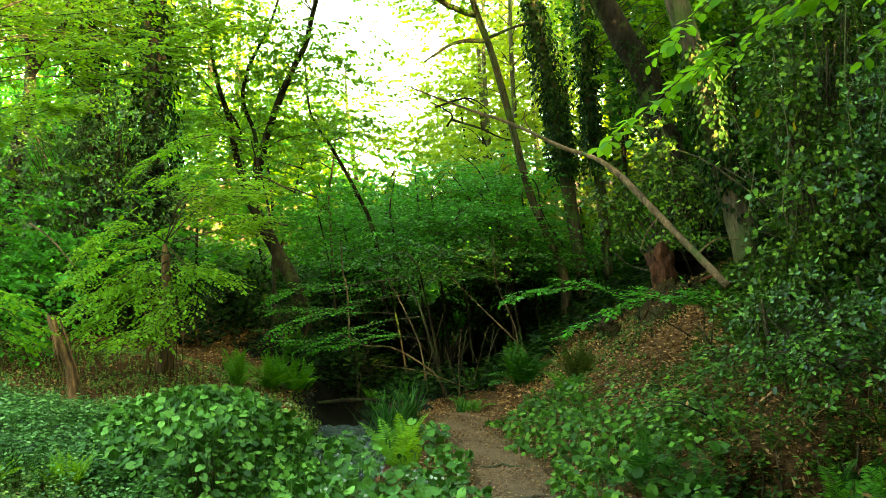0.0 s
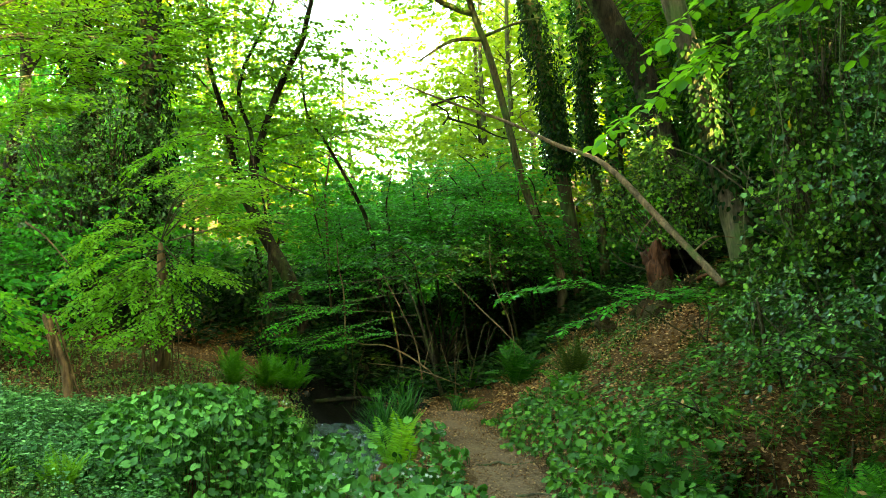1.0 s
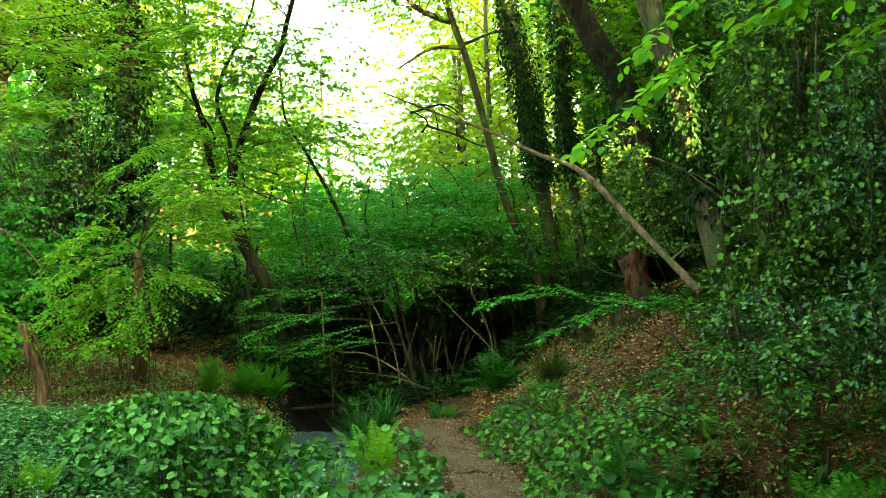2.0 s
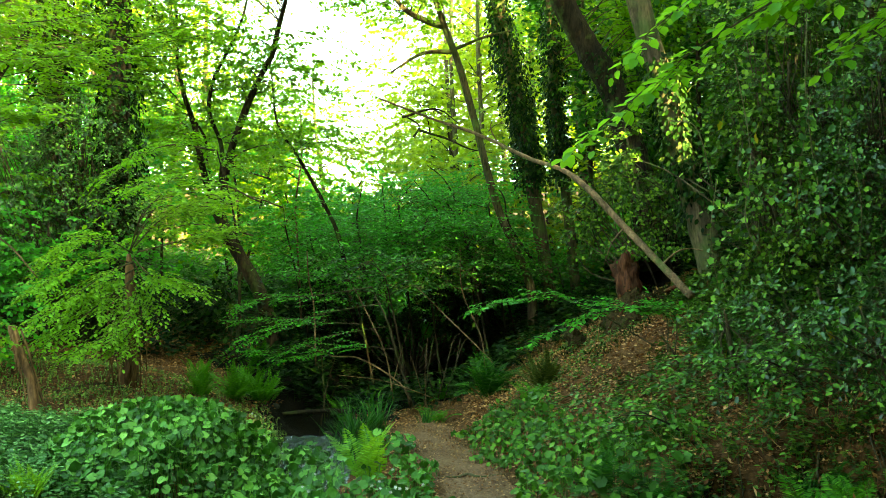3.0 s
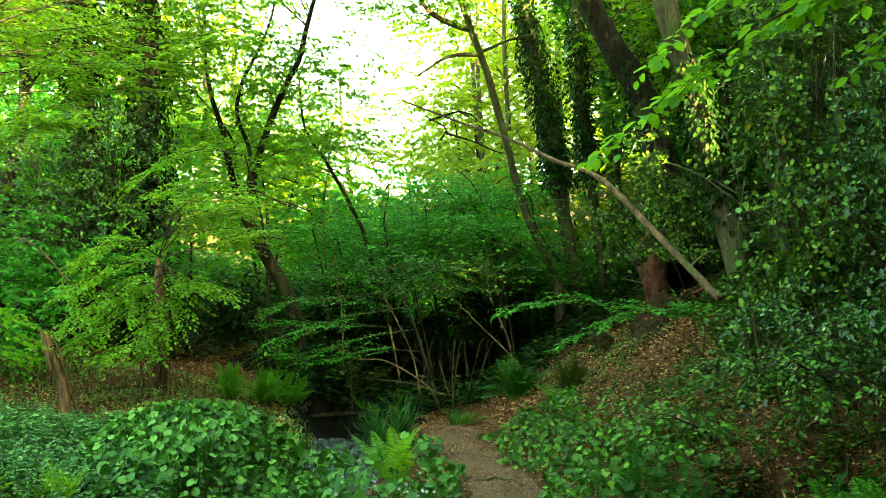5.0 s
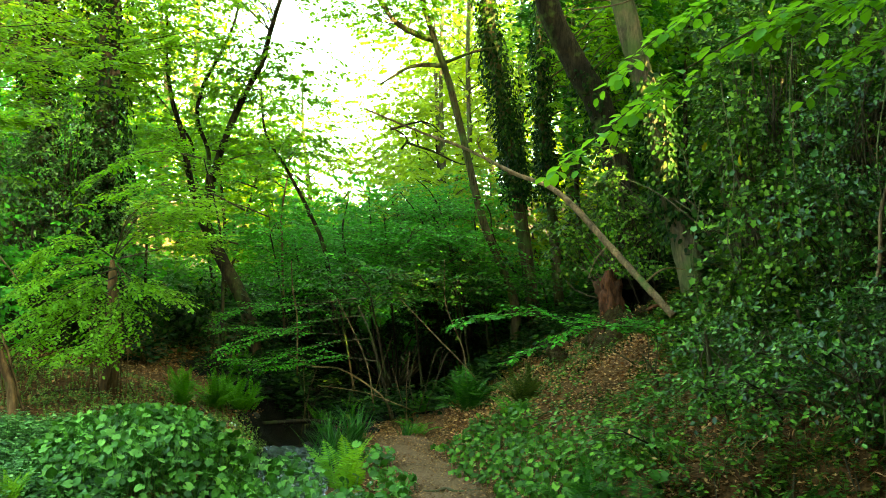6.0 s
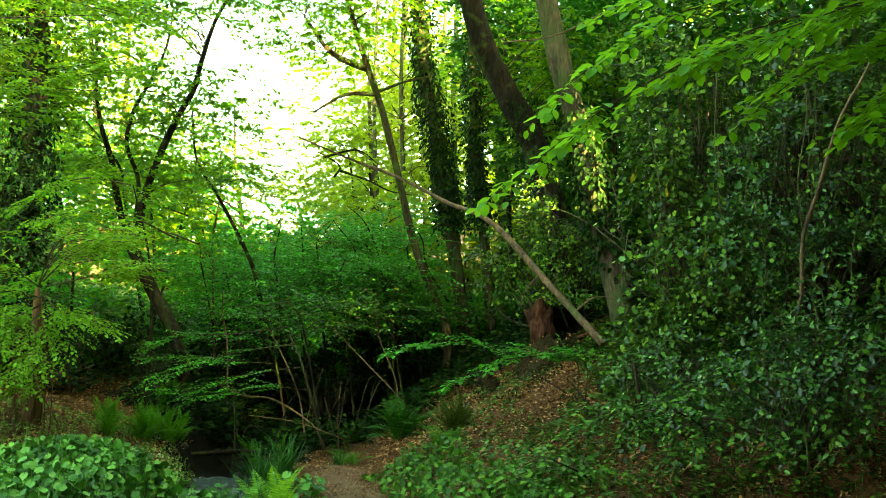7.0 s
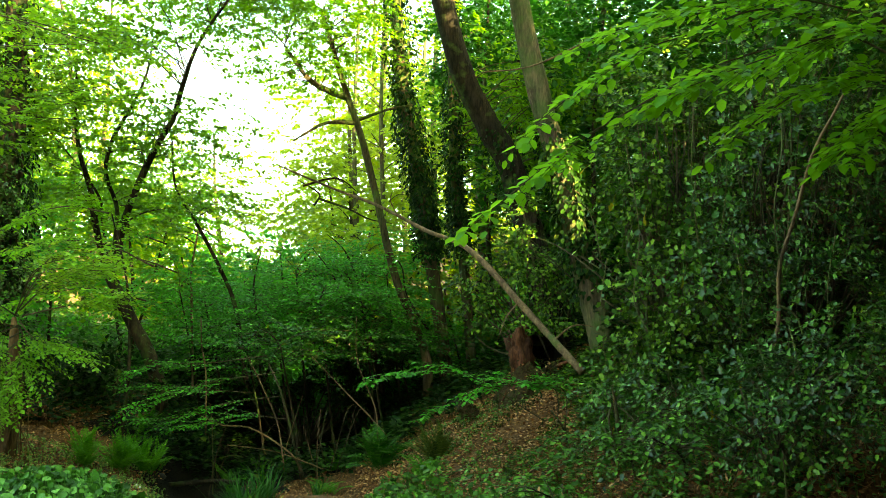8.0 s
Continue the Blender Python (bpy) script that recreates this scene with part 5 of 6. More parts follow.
for ln, r, m in (([(3.6, 8.1, 1.8), (3.65, 8.0, 1.4), (3.6, 8.0, 0.9)], (0.006, 0.006), M_VINE),
                 ([(3.8, 8.0, 2.0), (3.86, 7.9, 1.5), (3.84, 7.9, 0.95)], (0.007, 0.006), M_VINE),
                 ([(2.2, 8.9, 3.0), (2.4, 8.8, 2.9), (2.55, 8.8, 2.3)], (0.005, 0.004), M_VINE),
                 ([(2.9, 10.1, 4.9), (2.2, 10.2, 4.55), (1.7, 10.4, 4.5)], (0.012, 0.006), M_DEADWOOD)):
    v_ = thing("hanging_vine", "bare hanging woody stem in the thicket", "climber", ln[0], "hanging stems")
    part("stem", fuse(tube(curve_line(ln, 24), r, 6, 0.08)), m, v_, smooth=True)


# ---- ferns ----
def frond_mesh(length, arch, pairs, width, seed, material=None):
    """One arching frond along +x from the root, with paired leaflets."""
    r = np.random.default_rng(seed)
    u = np.linspace(0, 1, 14)
    line = np.stack([length * (0.15 + 0.85 * u) * u ** 0.4 * (0.55 + 0.25 * arch), 0.03 * np.sin(4 * u + seed), length * (1.05 * u - arch * 0.75 * u * u)], 1)
    chunks = fuse(tube(line, (0.006, 0.002), 4))
    s = np.linspace(0.16, 0.99, pairs)
    p = np.stack([np.interp(s, u, line[:, i]) for i in range(3)], 1)
    d = unit(np.stack([np.interp(s, u, np.gradient(line[:, i])) for i in range(3)], 1))
    ln = width * length * np.sin(np.pi * np.clip(s * 0.88 + 0.12, 0, 1)) ** 0.7 + 0.006
    for sg in (1, -1):
        side = np.tile(np.array([0, sg * 1.0, 0]), (pairs, 1)) + d * 0.35 + r.normal(0, 0.06, (pairs, 3))
        up = np.cross(d, np.array([0, 1.0, 0])) * -1
        up = np.where(up[:, 2:3] < 0, -up, up) + r.normal(0, 0.12, (pairs, 3))
        chunks.append(scatter(SLIM, p, side, up, ln, length / pairs * 1.7))
    return mesh_of("frond", chunks, material or M_FERN)


FROND = [frond_mesh(1.0, 0.75, 26, 0.2, 1), frond_mesh(1.0, 0.95, 24, 0.22, 2), frond_mesh(1.0, 0.55, 28, 0.18, 3)]
# Fern fronds with shade painted in by the darker leaf.
FROND_SHADE = [frond_mesh(1.0, 0.6, 28, 0.17, 21, M_SHADE), frond_mesh(1.0, 0.8, 26, 0.19, 22, M_SHADE)]
FROND_DRY = [frond_mesh(1.0, 0.35, 30, 0.08, 23, M_DRYFERN), frond_mesh(1.0, 0.55, 30, 0.09, 24, M_DRYFERN)]
FROND_PALE = [frond_mesh(1.0, 0.35, 26, 0.1, 11, M_BRIGHT), frond_mesh(1.0, 0.5, 26, 0.11, 12, M_BRIGHT)]
FROND_FRESH = [frond_mesh(1.0, 0.5, 24, 0.17, 7, M_BRIGHT), frond_mesh(1.0, 0.35, 24, 0.16, 8, M_BRIGHT)]
FROND_SOFT = [frond_mesh(1.0, 0.5, 30, 0.11, 4), frond_mesh(1.0, 0.65, 30, 0.12, 5), frond_mesh(1.0, 0.3, 30, 0.10, 6)]


def fern(x, y, size, n, label, kinds=None, lean=0.0, z=None, group="ferns"):
    t = thing("fern", label, "fern", (x, y, (gz(x, y) if z is None else z) - 0.02), group)
    for i in range(n):
        f = new("frond", RNG.choice(kinds or FROND))
        f.parent = t
        k = size * RNG.uniform(0.7, 1.1)
        f.matrix_basis = pose(RNG.normal(0, 0.04), RNG.normal(0, 0.04), 0, RNG.normal(0, 10), RNG.normal(-6 + lean, 16), 360 * i / n + RNG.normal(0, 14)) @ Matrix.Diagonal((k, k, k, 1))
    return t


fern(-0.38, 8.95, 0.6, 15, "fresh light green fern beside the path", FROND_FRESH)
for x, y, sz, n in ((-2.0, 12.4, 0.46, 46), (-2.3, 12.0, 0.36, 34), (-1.75, 12.8, 0.46, 40), (-2.0, 13.4, 0.42, 24), (-2.6, 13.4, 0.38, 24), (-0.5, 14.2, 0.4, 14), (-2.1, 14.7, 0.5, 16), (-0.9, 15.0, 0.5, 14), (0.5, 14.9, 0.45, 14), (-0.2, 15.2, 0.45, 12), (1.0, 14.4, 0.45, 14)):
    fern(x, y, sz, n, "feathery upright fern clump at the gully edge", FROND_SOFT)
for x, y, sz, n, l in ((0.95, 12.9, 0.62, 34, "dark green fern on the foot of the bank"), (1.48, 11.8, 0.46, 70, "yellowing wispy fern clump on the bank"), (1.3, 11.4, 0.4, 9, "small fern in the leaf litter"),
                       (0.35, 13.0, 0.35, 10, "small fern by the path"), (1.35, 7.4, 0.45, 12, "dark fern among the path-side leaves"), (1.7, 7.2, 0.5, 12, "dark fern among the path-side leaves"), (2.6, 6.8, 0.5, 10, "fern at the foot of the bank"),
                       (-2.48, 7.15, 0.34, 40, "pale wispy fern in the nettles"), (-2.95, 7.0, 0.34, 14, "pale wispy fern in the nettles"), (2.95, 7.0, 0.4, 9, "fern at the foot of the bank")):
    fern(x, y, sz, n, l, FROND_PALE if "pale" in l else FROND_DRY if "wispy" in l else FROND_SHADE if "dark" in l else FROND)


def tuft(x, y, size, n, label, material=M_GRASS, wide=0.0065):
    t = thing("grass_tuft", label, "grass", (x, y, gz(x, y)), "grass tufts")
    chunks = []
    for i in range(n):
        a, ln, b = RNG.uniform(0, 6.28), size * RNG.uniform(0.55, 1.1), RNG.uniform(0.1, 0.6)
        u = np.linspace(0, 1, 7)
        base = np.array([x, y, gz(x, y) - 0.02]) + RNG.normal(0, size * 0.1, 3) * np.array([1, 1, 0])
        d = np.array([math.cos(a), math.sin(a), 0])
        w = np.array([-math.sin(a), math.cos(a), 0]) * wide
        ctr = base + np.outer(u * ln * b + u ** 3 * ln * b * 0.6, d) + np.outer(ln * (u - 0.35 * b * u ** 3), [0, 0, 1])
        prof = (np.sin(np.pi * np.clip(u * 0.8 + 0.2, 0, 1)) ** 0.8)[:, None]
        v = np.concatenate([ctr - w * prof, ctr + w * prof])
        j = np.arange(6)
        chunks.append((v, np.stack([j, j + 1, j + 8, j + 7], 1)))
    tagged(part("blade", chunks, material, t), kind="stuff")
    return t


tuft(-0.55, 11.2, 0.6, 130, "tall green rush tuft beside the stream")
tuft(-0.35, 11.5, 0.52, 90, "tall green rush tuft beside the stream")
tuft(-0.75, 11.5, 0.75, 12, "tall flowering grass stems beside the stream")
for x, y in ((2.0, 7.2), (2.35, 7.0), (2.75, 7.4), (-3.3, 7.4), (-2.9, 7.2), (0.2, 12.6)):
    tuft(x, y, 0.3, 40, "thin woodland grass tuft", wide=0.005)

# ---- broad-leaved ground plants ----
def round_leaf_mesh(seed, material=None, shape=None):
    r = np.random.default_rng(seed)
    v, f = shape or ROUND
    v = v.copy()
    if shape:
        return mesh_of("leaf", [(v, f), scatter(STEM, [(0.0, 0, 0)], [(-0.3, 0.05, -1.0)], [(1.0, 0, 0)], [1.6], [0.04])], material)
    v[12:, :2] *= r.uniform(0.9, 1.1, (len(v) - 12, 1))
    v[12:, 2] += r.normal(0, 0.035, len(v) - 12)
    st = scatter(STEM, [(0.0, 0, -0.02)], [(-0.25, 0.05, -1.0)], [(1.0, 0, 0)], [1.8], [0.03])
    return mesh_of("leaf", [(v, f), st], material or M_BUTTER, True)


ROUND_LEAVES = [round_leaf_mesh(i) for i in range(5)]
SIDE_LEAVES = [round_leaf_mesh(9 + i, M_PATHLEAF) for i in range(3)] + [round_leaf_mesh(1, M_PATHLEAF, LOBED), round_leaf_mesh(2, M_PATHLEAF, OVAL)]


def aligned(p, along, up, size):
    x = Vector(along).normalized()
    y = Vector(up).cross(x).normalized()
    z = x.cross(y)
    m = Matrix((x, y, z)).transposed().to_4x4()
    return Matrix.Translation(p) @ m @ Matrix.Diagonal((size, size, size, 1))


def leaf_patch(name, label, points, lifts, sizes, out, near, category="plant", meshes=None, mass=None, shape=None):
    """A patch of big round leaves: those at the front are parts of their own, the rest one mass."""
    g = height(points[:, 0], points[:, 1])
    p = np.concatenate([points, (g + lifts)[:, None]], 1)
    n = len(p)
    up = np.array([0, -0.3, 1.0]) + 0.5 * out + RNG.normal(0, 0.42, (n, 3))
    along = RNG.normal(0, 1, (n, 3)) + np.array([0, -0.6, -0.2])
    top = thing(name, label, category, p[0])
    order = np.argsort(near)
    for i in order[:300]:
        ob = new("leaf", (meshes or ROUND_LEAVES)[int(RNG.integers(5))])
        ob.parent = top
        ob.matrix_parent_inverse = top.matrix_basis.inverted()
        ob.matrix_basis = aligned(p[i], along[i], up[i], sizes[i])
    rest = order[300:]
    if len(rest):
        st = scatter(STEM, p[rest], np.array([0, 0.05, -1.0]) + RNG.normal(0, 0.15, (len(rest), 3)), np.array([1.0, 0.3, 0]) + 0 * p[rest], lifts[rest] + 0.03, 0.006)
        tagged(part("leaf_mass", [scatter(shape or ROUND, p[rest], along[rest], up[rest], sizes[rest]), st], mass or M_BUTTER_STUFF, top), kind="stuff")
    return top


def area(n, x0, x1, y0, y1):
    return np.stack([RNG.uniform(x0, x1, n), RNG.uniform(y0, y1, n)], 1)


q = area(5500, -2.9, -0.7, 6.6, 10.3)
dome = 1 - ((q[:, 0] + 1.77) / 1.05) ** 2 - ((q[:, 1] - 8.6) / 1.7) ** 2
q, dome = q[dome > 0], dome[dome > 0]
out = np.stack([(q[:, 0] + 1.77) / 1.05, (q[:, 1] - 8.6) / 1.7, 0 * dome], 1)
leaf_patch("butterbur_patch", "lush mound of broad round butterbur leaves", q, 0.05 + 0.38 * np.sqrt(dome) * RNG.uniform(0.4, 1.08, len(q)), RNG.uniform(0.034, 0.075, len(q)), out, np.where(dome < 0.5, q[:, 1], 20))

q = area(7600, 0.5, 3.6, 5.6, 11.6)
d = q[:, 0] - bank_x(q[:, 1])
keep = (d > -0.12 + 0.1 * np.sin(3 * q[:, 1])) & (d < np.interp(q[:, 1], [5.6, 7.4, 8.2, 9.2, 11.6], [0.15, 0.45, 1.15, 1.15, 0.4]) + 0.2 * np.sin(2.3 * q[:, 1] + 1)) & (RNG.uniform(0, 1, len(q)) < 0.85)
q, d = q[keep], d[keep]
leaf_patch("pathside_leaves", "green broad-leaved plants spilling onto the path", q, 0.04 + RNG.uniform(0.01, 0.15, len(q)) * np.clip(d * 2 + 0.4, 0.2, 1), RNG.uniform(0.035, 0.08, len(q)), np.stack([-0.5 + 0 * d, 0 * d - 0.3, 0 * d], 1), q[:, 1], meshes=SIDE_LEAVES, mass=M_PATHLEAF_MASS, shape=LOBED)

q = area(120, 1.25, 2.0, 6.4, 7.6)
leaf_patch("broad_leaves", "large dark broad leaves at the edge of the path", q, RNG.uniform(0.06, 0.2, len(q)), RNG.uniform(0.06, 0.1, len(q)), np.tile([-0.4, -0.5, 0.0], (len(q), 1)), q[:, 1], meshes=SIDE_LEAVES, mass=M_PATHLEAF_MASS)

q = area(2000, -1.5, 0.5, 6.0, 10.8)
d = path_x(q[:, 1]) - q[:, 0]
keep = (d > 0.32 + 0.08 * np.sin(4 * q[:, 1])) & (d < 1.9) & ((np.hypot(q[:, 0] + 0.38, (q[:, 1] - 9.1) * 0.6) > 0.36)) & (RNG.uniform(0, 1, len(q)) < 0.8)
q, d = q[keep], d[keep]
leaf_patch("streamside_leaves", "low round-leaved plants with small white flowers", q, 0.06 + RNG.uniform(0.02, 0.16, len(q)) * np.clip(d * 1.5, 0.3, 1) + 0.2 * np.exp(-((q[:, 0] - creek_x(q[:, 1])) / 0.4) ** 2), RNG.uniform(0.04, 0.085, len(q)), np.stack([0 * d, 0 * d - 0.3, 0 * d], 1), q[:, 1])
k = 45
i = RNG.choice(np.where(d > 0.6)[0], k)
fl = on_ground(q[i] + RNG.normal(0, 0.04, (k, 2)), 0.27)
fl = np.repeat(fl, 5, 0)
aa = np.tile(np.linspace(0, 2 * math.pi, 6)[:5], k)
tagged(part("white_flowers", [scatter(OVAL, fl, np.stack([np.cos(aa), 0.55 * np.sin(aa), 0.8 * np.sin(aa)], 1), np.array([0, -1.0, 0.7]) + 0 * fl, 0.013)], M_FLOWER), "small white flowers scattered among the leaves", "flower", kind="stuff")


def herbs(name, label, q, tall, leaf, material, each=7, shape=OVAL):
    """Small leafy stems, too many to count."""
    base = on_ground(q)
    n = len(q)
    ht = tall * RNG.uniform(0.45, 1.1, n)
    lean = RNG.normal(0, 0.15, (n, 3)) * np.array([1, 1, 0]) + np.array([0, 0, 1.0])
    ch = [scatter(STEM, base, lean, np.array([1.0, 0.2, 0]) + 0 * base, ht, 0.005)]
    for j in range(each):
        s = 0.25 + 0.75 * (j + 1) / each
        a = j * 2.4 + RNG.uniform(0, 6.28, n)
        dr = np.stack([np.cos(a), np.sin(a), RNG.uniform(-0.4, 0.3, n)], 1)
        ch.append(scatter(shape, base + lean * (ht * s)[:, None], dr, np.array([0, -0.1, 1.0]) + RNG.normal(0, 0.3, (n, 3)), leaf * RNG.uniform(0.6, 1.2, n)))
    ob = part(name, ch, material)
    return tagged(ob, label, "plants", kind="stuff")


q = area(9500, -4.6, -1.5, 6.2, 10.4)
q = q[((q[:, 0] < -2.0 - 0.25 * (q[:, 1] - 8.4)) | (q[:, 0] < -2.5)) & (q[:, 1] < 9.5 - 0.3 * (q[:, 0] + 3))]
lush = np.sin(2.1 * q[:, 0] + 0.8) * np.sin(1.7 * q[:, 1]) + RNG.normal(0, 0.3, len(q))
herbs("nettles", "low green nettles and herbs on the bank", q[lush > -0.35], 0.24, 0.042, M_NETTLE, 9, OVAL)
herbs("pale_herbs", "pale small-leaved herbs between the nettles", q[lush < 0.1], 0.13, 0.034, M_HERB, 7, WIDE)
q = area(4600, -5.6, -1.4, 9.2, 12.8)
herbs("bank_herbs", "sparse short herbs over leaf litter", q, 0.07, 0.028, M_HERB, 4, WIDE)
q = area(2000, 0.9, 3.6, 8.6, 14)
q = q[(q[:, 0] > bank_x(q[:, 1]) + 0.2) & (np.sin(2.6 * q[:, 0] + 1.2) * np.sin(2.1 * q[:, 1]) > -0.25)]
herbs("litter_herbs", "small herbs and moss sprouting through dead leaves", q, 0.09, 0.04, M_PATHLEAF_MASS, 5, WIDE)
q = area(1500, 1.9, 4.4, 5.4, 10.5)
herbs("slope_herbs", "short herbs and ivy creeping over the slope", q[RNG.uniform(0, 1, len(q)) < 0.7], 0.14, 0.055, M_IVY, 5)
q = area(2400, 2.75, 5.0, 9.0, 13.2)
q = q[np.hypot(q[:, 0] - 2.86, q[:, 1] - 12.9) > 0.5]
herbs("bank_ivy", "dark ivy creeping over the earth of the bank", q, 0.16, 0.06, M_IVY, 6, LOBED)
q = area(500, 1.5, 4.6, 5.2, 8.2)
herbs("foot_herbs", "dark mixed herbs at the foot of the slope", q[q[:, 0] > bank_x(q[:, 1]) + 0.35], 0.2, 0.05, M_PATHLEAF_MASS, 7, OVAL)
q = on_ground(area(420, 1.9, 4.6, 5.4, 8.6), 0.0)
n = len(q)
lean = unit(RNG.normal(0, 0.7, (n, 3)) * np.array([1, 1, 0]) + np.array([-0.2, -0.2, 0.6]))
tagged(part("bracken_stalks", [scatter(STEM, q, lean, np.array([0.3, 0.2, 0.1]) + 0 * q, RNG.uniform(0.1, 0.34, n), 0.006), scatter(SLIM, q + lean * 0.25, lean + RNG.normal(0, 0.7, (n, 3)), RNG.normal(0, 1, (n, 3)), RNG.uniform(0.03, 0.075, n))], M_LITTER), "dry brown bracken stalks and withered fronds", "plants", kind="stuff")
q = on_ground(area(5200, 0.9, 2.7, 10.6, 13.6), 0.01)
d = q[:, 0] - bank_x(q[:, 1])
q = q[(d > 0.25) & (np.sin(3.1 * q[:, 0] + 2.2 * q[:, 1]) + np.sin(5.3 * q[:, 1] - 2.0 * q[:, 0]) > 0.55)]
n = len(q)
tagged(part("bank_moss", [scatter(SLIM, q, RNG.normal(0, 0.6, (n, 3)) + np.array([0, -0.2, 0.6]), RNG.normal(0, 1, (n, 3)), RNG.uniform(0.02, 0.06, n))], M_MOSS_LEAF), "olive moss cushions on the leafy bank", "moss", kind="stuff")
# Gully shade is painted into these plants by the darkest leaf colour.
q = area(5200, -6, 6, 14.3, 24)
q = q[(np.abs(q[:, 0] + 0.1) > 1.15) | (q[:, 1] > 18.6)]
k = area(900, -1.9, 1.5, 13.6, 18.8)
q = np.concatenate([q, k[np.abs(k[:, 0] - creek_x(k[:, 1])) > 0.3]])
herbs("gully_undergrowth", "undergrowth coloured dark as painted shade on the valley floor", q, 0.4, 0.11, M_IVY_AND_SHADE, 6, WIDE)
q = area(5200, -6, 6, 19.5, 32)
herbs("valley_undergrowth", "tall leafy undergrowth on the valley floor", q[(q[:, 0] > -1.4 - 0.06 * (q[:, 1] - 19)) & (q[:, 0] < 2 + 0.2 * q[:, 1])], 0.95, 0.13, M_HAZEL, 8, WIDE)
# Dark leaf colour paints the shade seen between the slope's leaves.
q = area(4200, 3.4, 11, 8, 24)
herbs("hillside_undergrowth", "ivy undergrowth coloured dark as painted shade on the hillside", q, 0.7, 0.13, M_IVY_AND_SHADE, 8, WIDE)

# The darker leaf paints shade over the ground beyond the bank.
q = area(2600, -9, -1.4, 18.5, 32)
herbs("shade_undergrowth", "undergrowth with painted shade in the hollow beyond the bank", q, 0.9, 0.13, M_SHADE, 8, WIDE)
q = area(3600, 3.2, 13, 19, 42)
herbs("slope_undergrowth", "tall green undergrowth on the far slope", q, 1.3, 0.17, M_HAZEL, 8, WIDE)

for i in range(9):
    x = 1.95 + 0.2 * i + RNG.normal(0, 0.05)
    y = 7.4 + 0.1 * math.sin(3.1 * x)
    ctrl = [(x, y + 0.16, gz(x, y + 0.16) + 0.01), (x + RNG.normal(0, 0.05), y - 0.02, gz(x, y) + 0.06), (x + RNG.normal(0, 0.08), y - 0.12, gz(x, y - 0.12) + 0.05), (x + RNG.normal(0, 0.1), y - 0.26, gz(x, y - 0.26) + 0.02)]
    r_ = thing("tree_root", "thin brown root hanging down the bare earth bank", "root", ctrl[0], "bank roots")
    part("root", fuse(tube(curve_line(ctrl, 16), (0.007, 0.005, 0.003), 6, 0.2)), M_TWIG, r_, smooth=True)
for x, sz in ((3.0, 0.34), (2.75, 0.26), (2.1, 0.24)):
    fern(x, 7.38 + 0.1 * math.sin(3.1 * x), sz, 9, "small dark fern rooted in the bare earth bank", FROND_SHADE)
q = area(330, 1.9, 4.0, 7.15, 7.7)
herbs("earth_bank_ivy", "small dark ivy shoots on the bare earth bank", q, 0.1, 0.045, M_IVY, 6, LOBED)
q = on_ground(area(5200, 1.9, 3.8, 7.05, 7.6), 0.01)
q = q[np.sin(4.3 * q[:, 0] + 1.0) + np.sin(9.1 * q[:, 0] + 5 * q[:, 1]) > 0.2]
n = len(q)
tagged(part("earth_bank_moss", [scatter(SLIM, q, RNG.normal(0, 0.6, (n, 3)) + np.array([0, -0.5, 0.2]), RNG.normal(0, 1, (n, 3)), RNG.uniform(0.02, 0.06, n))], M_MOSS_LEAF), "olive moss on the bare earth bank", "moss", kind="stuff")

# ---- leaf litter, grit ----
def litter(name, label, q, leaf, lift=0.012):
    p = on_ground(q, lift)
    n = len(p)
    ob = part(name, [scatter(WIDE, p, RNG.normal(0, 1, (n, 3)) * np.array([1, 1, 0.25]), np.array([0, 0, 1.0]) + RNG.normal(0, 0.45, (n, 3)), leaf * RNG.uniform(0.5, 1.2, n))], M_LITTER)
    return tagged(ob, label, "leaf litter", kind="stuff")


q = area(112000, -5, 6.5, 5.2, 16.5)
thick = 0.55 + 0.45 * np.sin(1.9 * q[:, 0] + 0.7 * q[:, 1]) * np.sin(1.3 * q[:, 1] - 0.8 * q[:, 0])
off = np.abs(q[:, 0] - path_x(q[:, 1])) > 0.36
wet = np.abs(q[:, 0] - creek_x(q[:, 1])) > np.where(q[:, 1] > 14, 1.2, 0.45)
litter("leaf_litter", "brown and tan dead leaves covering the banks", q[off & wet & (RNG.uniform(0, 1, len(q)) < 0.5 + 0.5 * thick)], 0.04)
q = area(46000, 0.7, 4.2, 8.4, 14.6)
d = q[:, 0] - bank_x(q[:, 1])
litter("bank_litter", "thick drift of red-brown dead leaves on the bank", q[(d > 0.12) & (RNG.uniform(0, 1, len(q)) < 0.62 + 0.5 * np.sin(2.2 * q[:, 0] + 1.7 * q[:, 1]) * np.sin(3.1 * q[:, 1] - q[:, 0]))], 0.04, 0.02)
q = area(26000, -0.6, 1.3, 6, 14.4)
litter("path_litter", "small crumbled dead leaves on the footpath", q[(np.abs(q[:, 0] - path_x(q[:, 1])) < 0.4) & (RNG.uniform(0, 1, len(q)) < 0.55)], 0.022, 0.024)
q = area(2600, 1.9, 4.2, 7.1, 7.62)
litter("earth_bank_litter", "dead leaves caught on the bare earth bank", q, 0.04, 0.015)
OCTA = (np.array([(1, 0, 0), (-1, 0, 0), (0, 1, 0), (0, -1, 0), (0, 0, 0.7), (0, 0, -0.7)], float) * 0.5,
        np.array([(0, 2, 4), (2, 1, 4), (1, 3, 4), (3, 0, 4), (2, 0, 5), (1, 2, 5), (3, 1, 5), (0, 3, 5)]))
q = area(9000, -0.6, 1.3, 6, 14.4)
q = q[np.abs(q[:, 0] - path_x(q[:, 1])) < 0.36]
p = on_ground(q, 0.022)
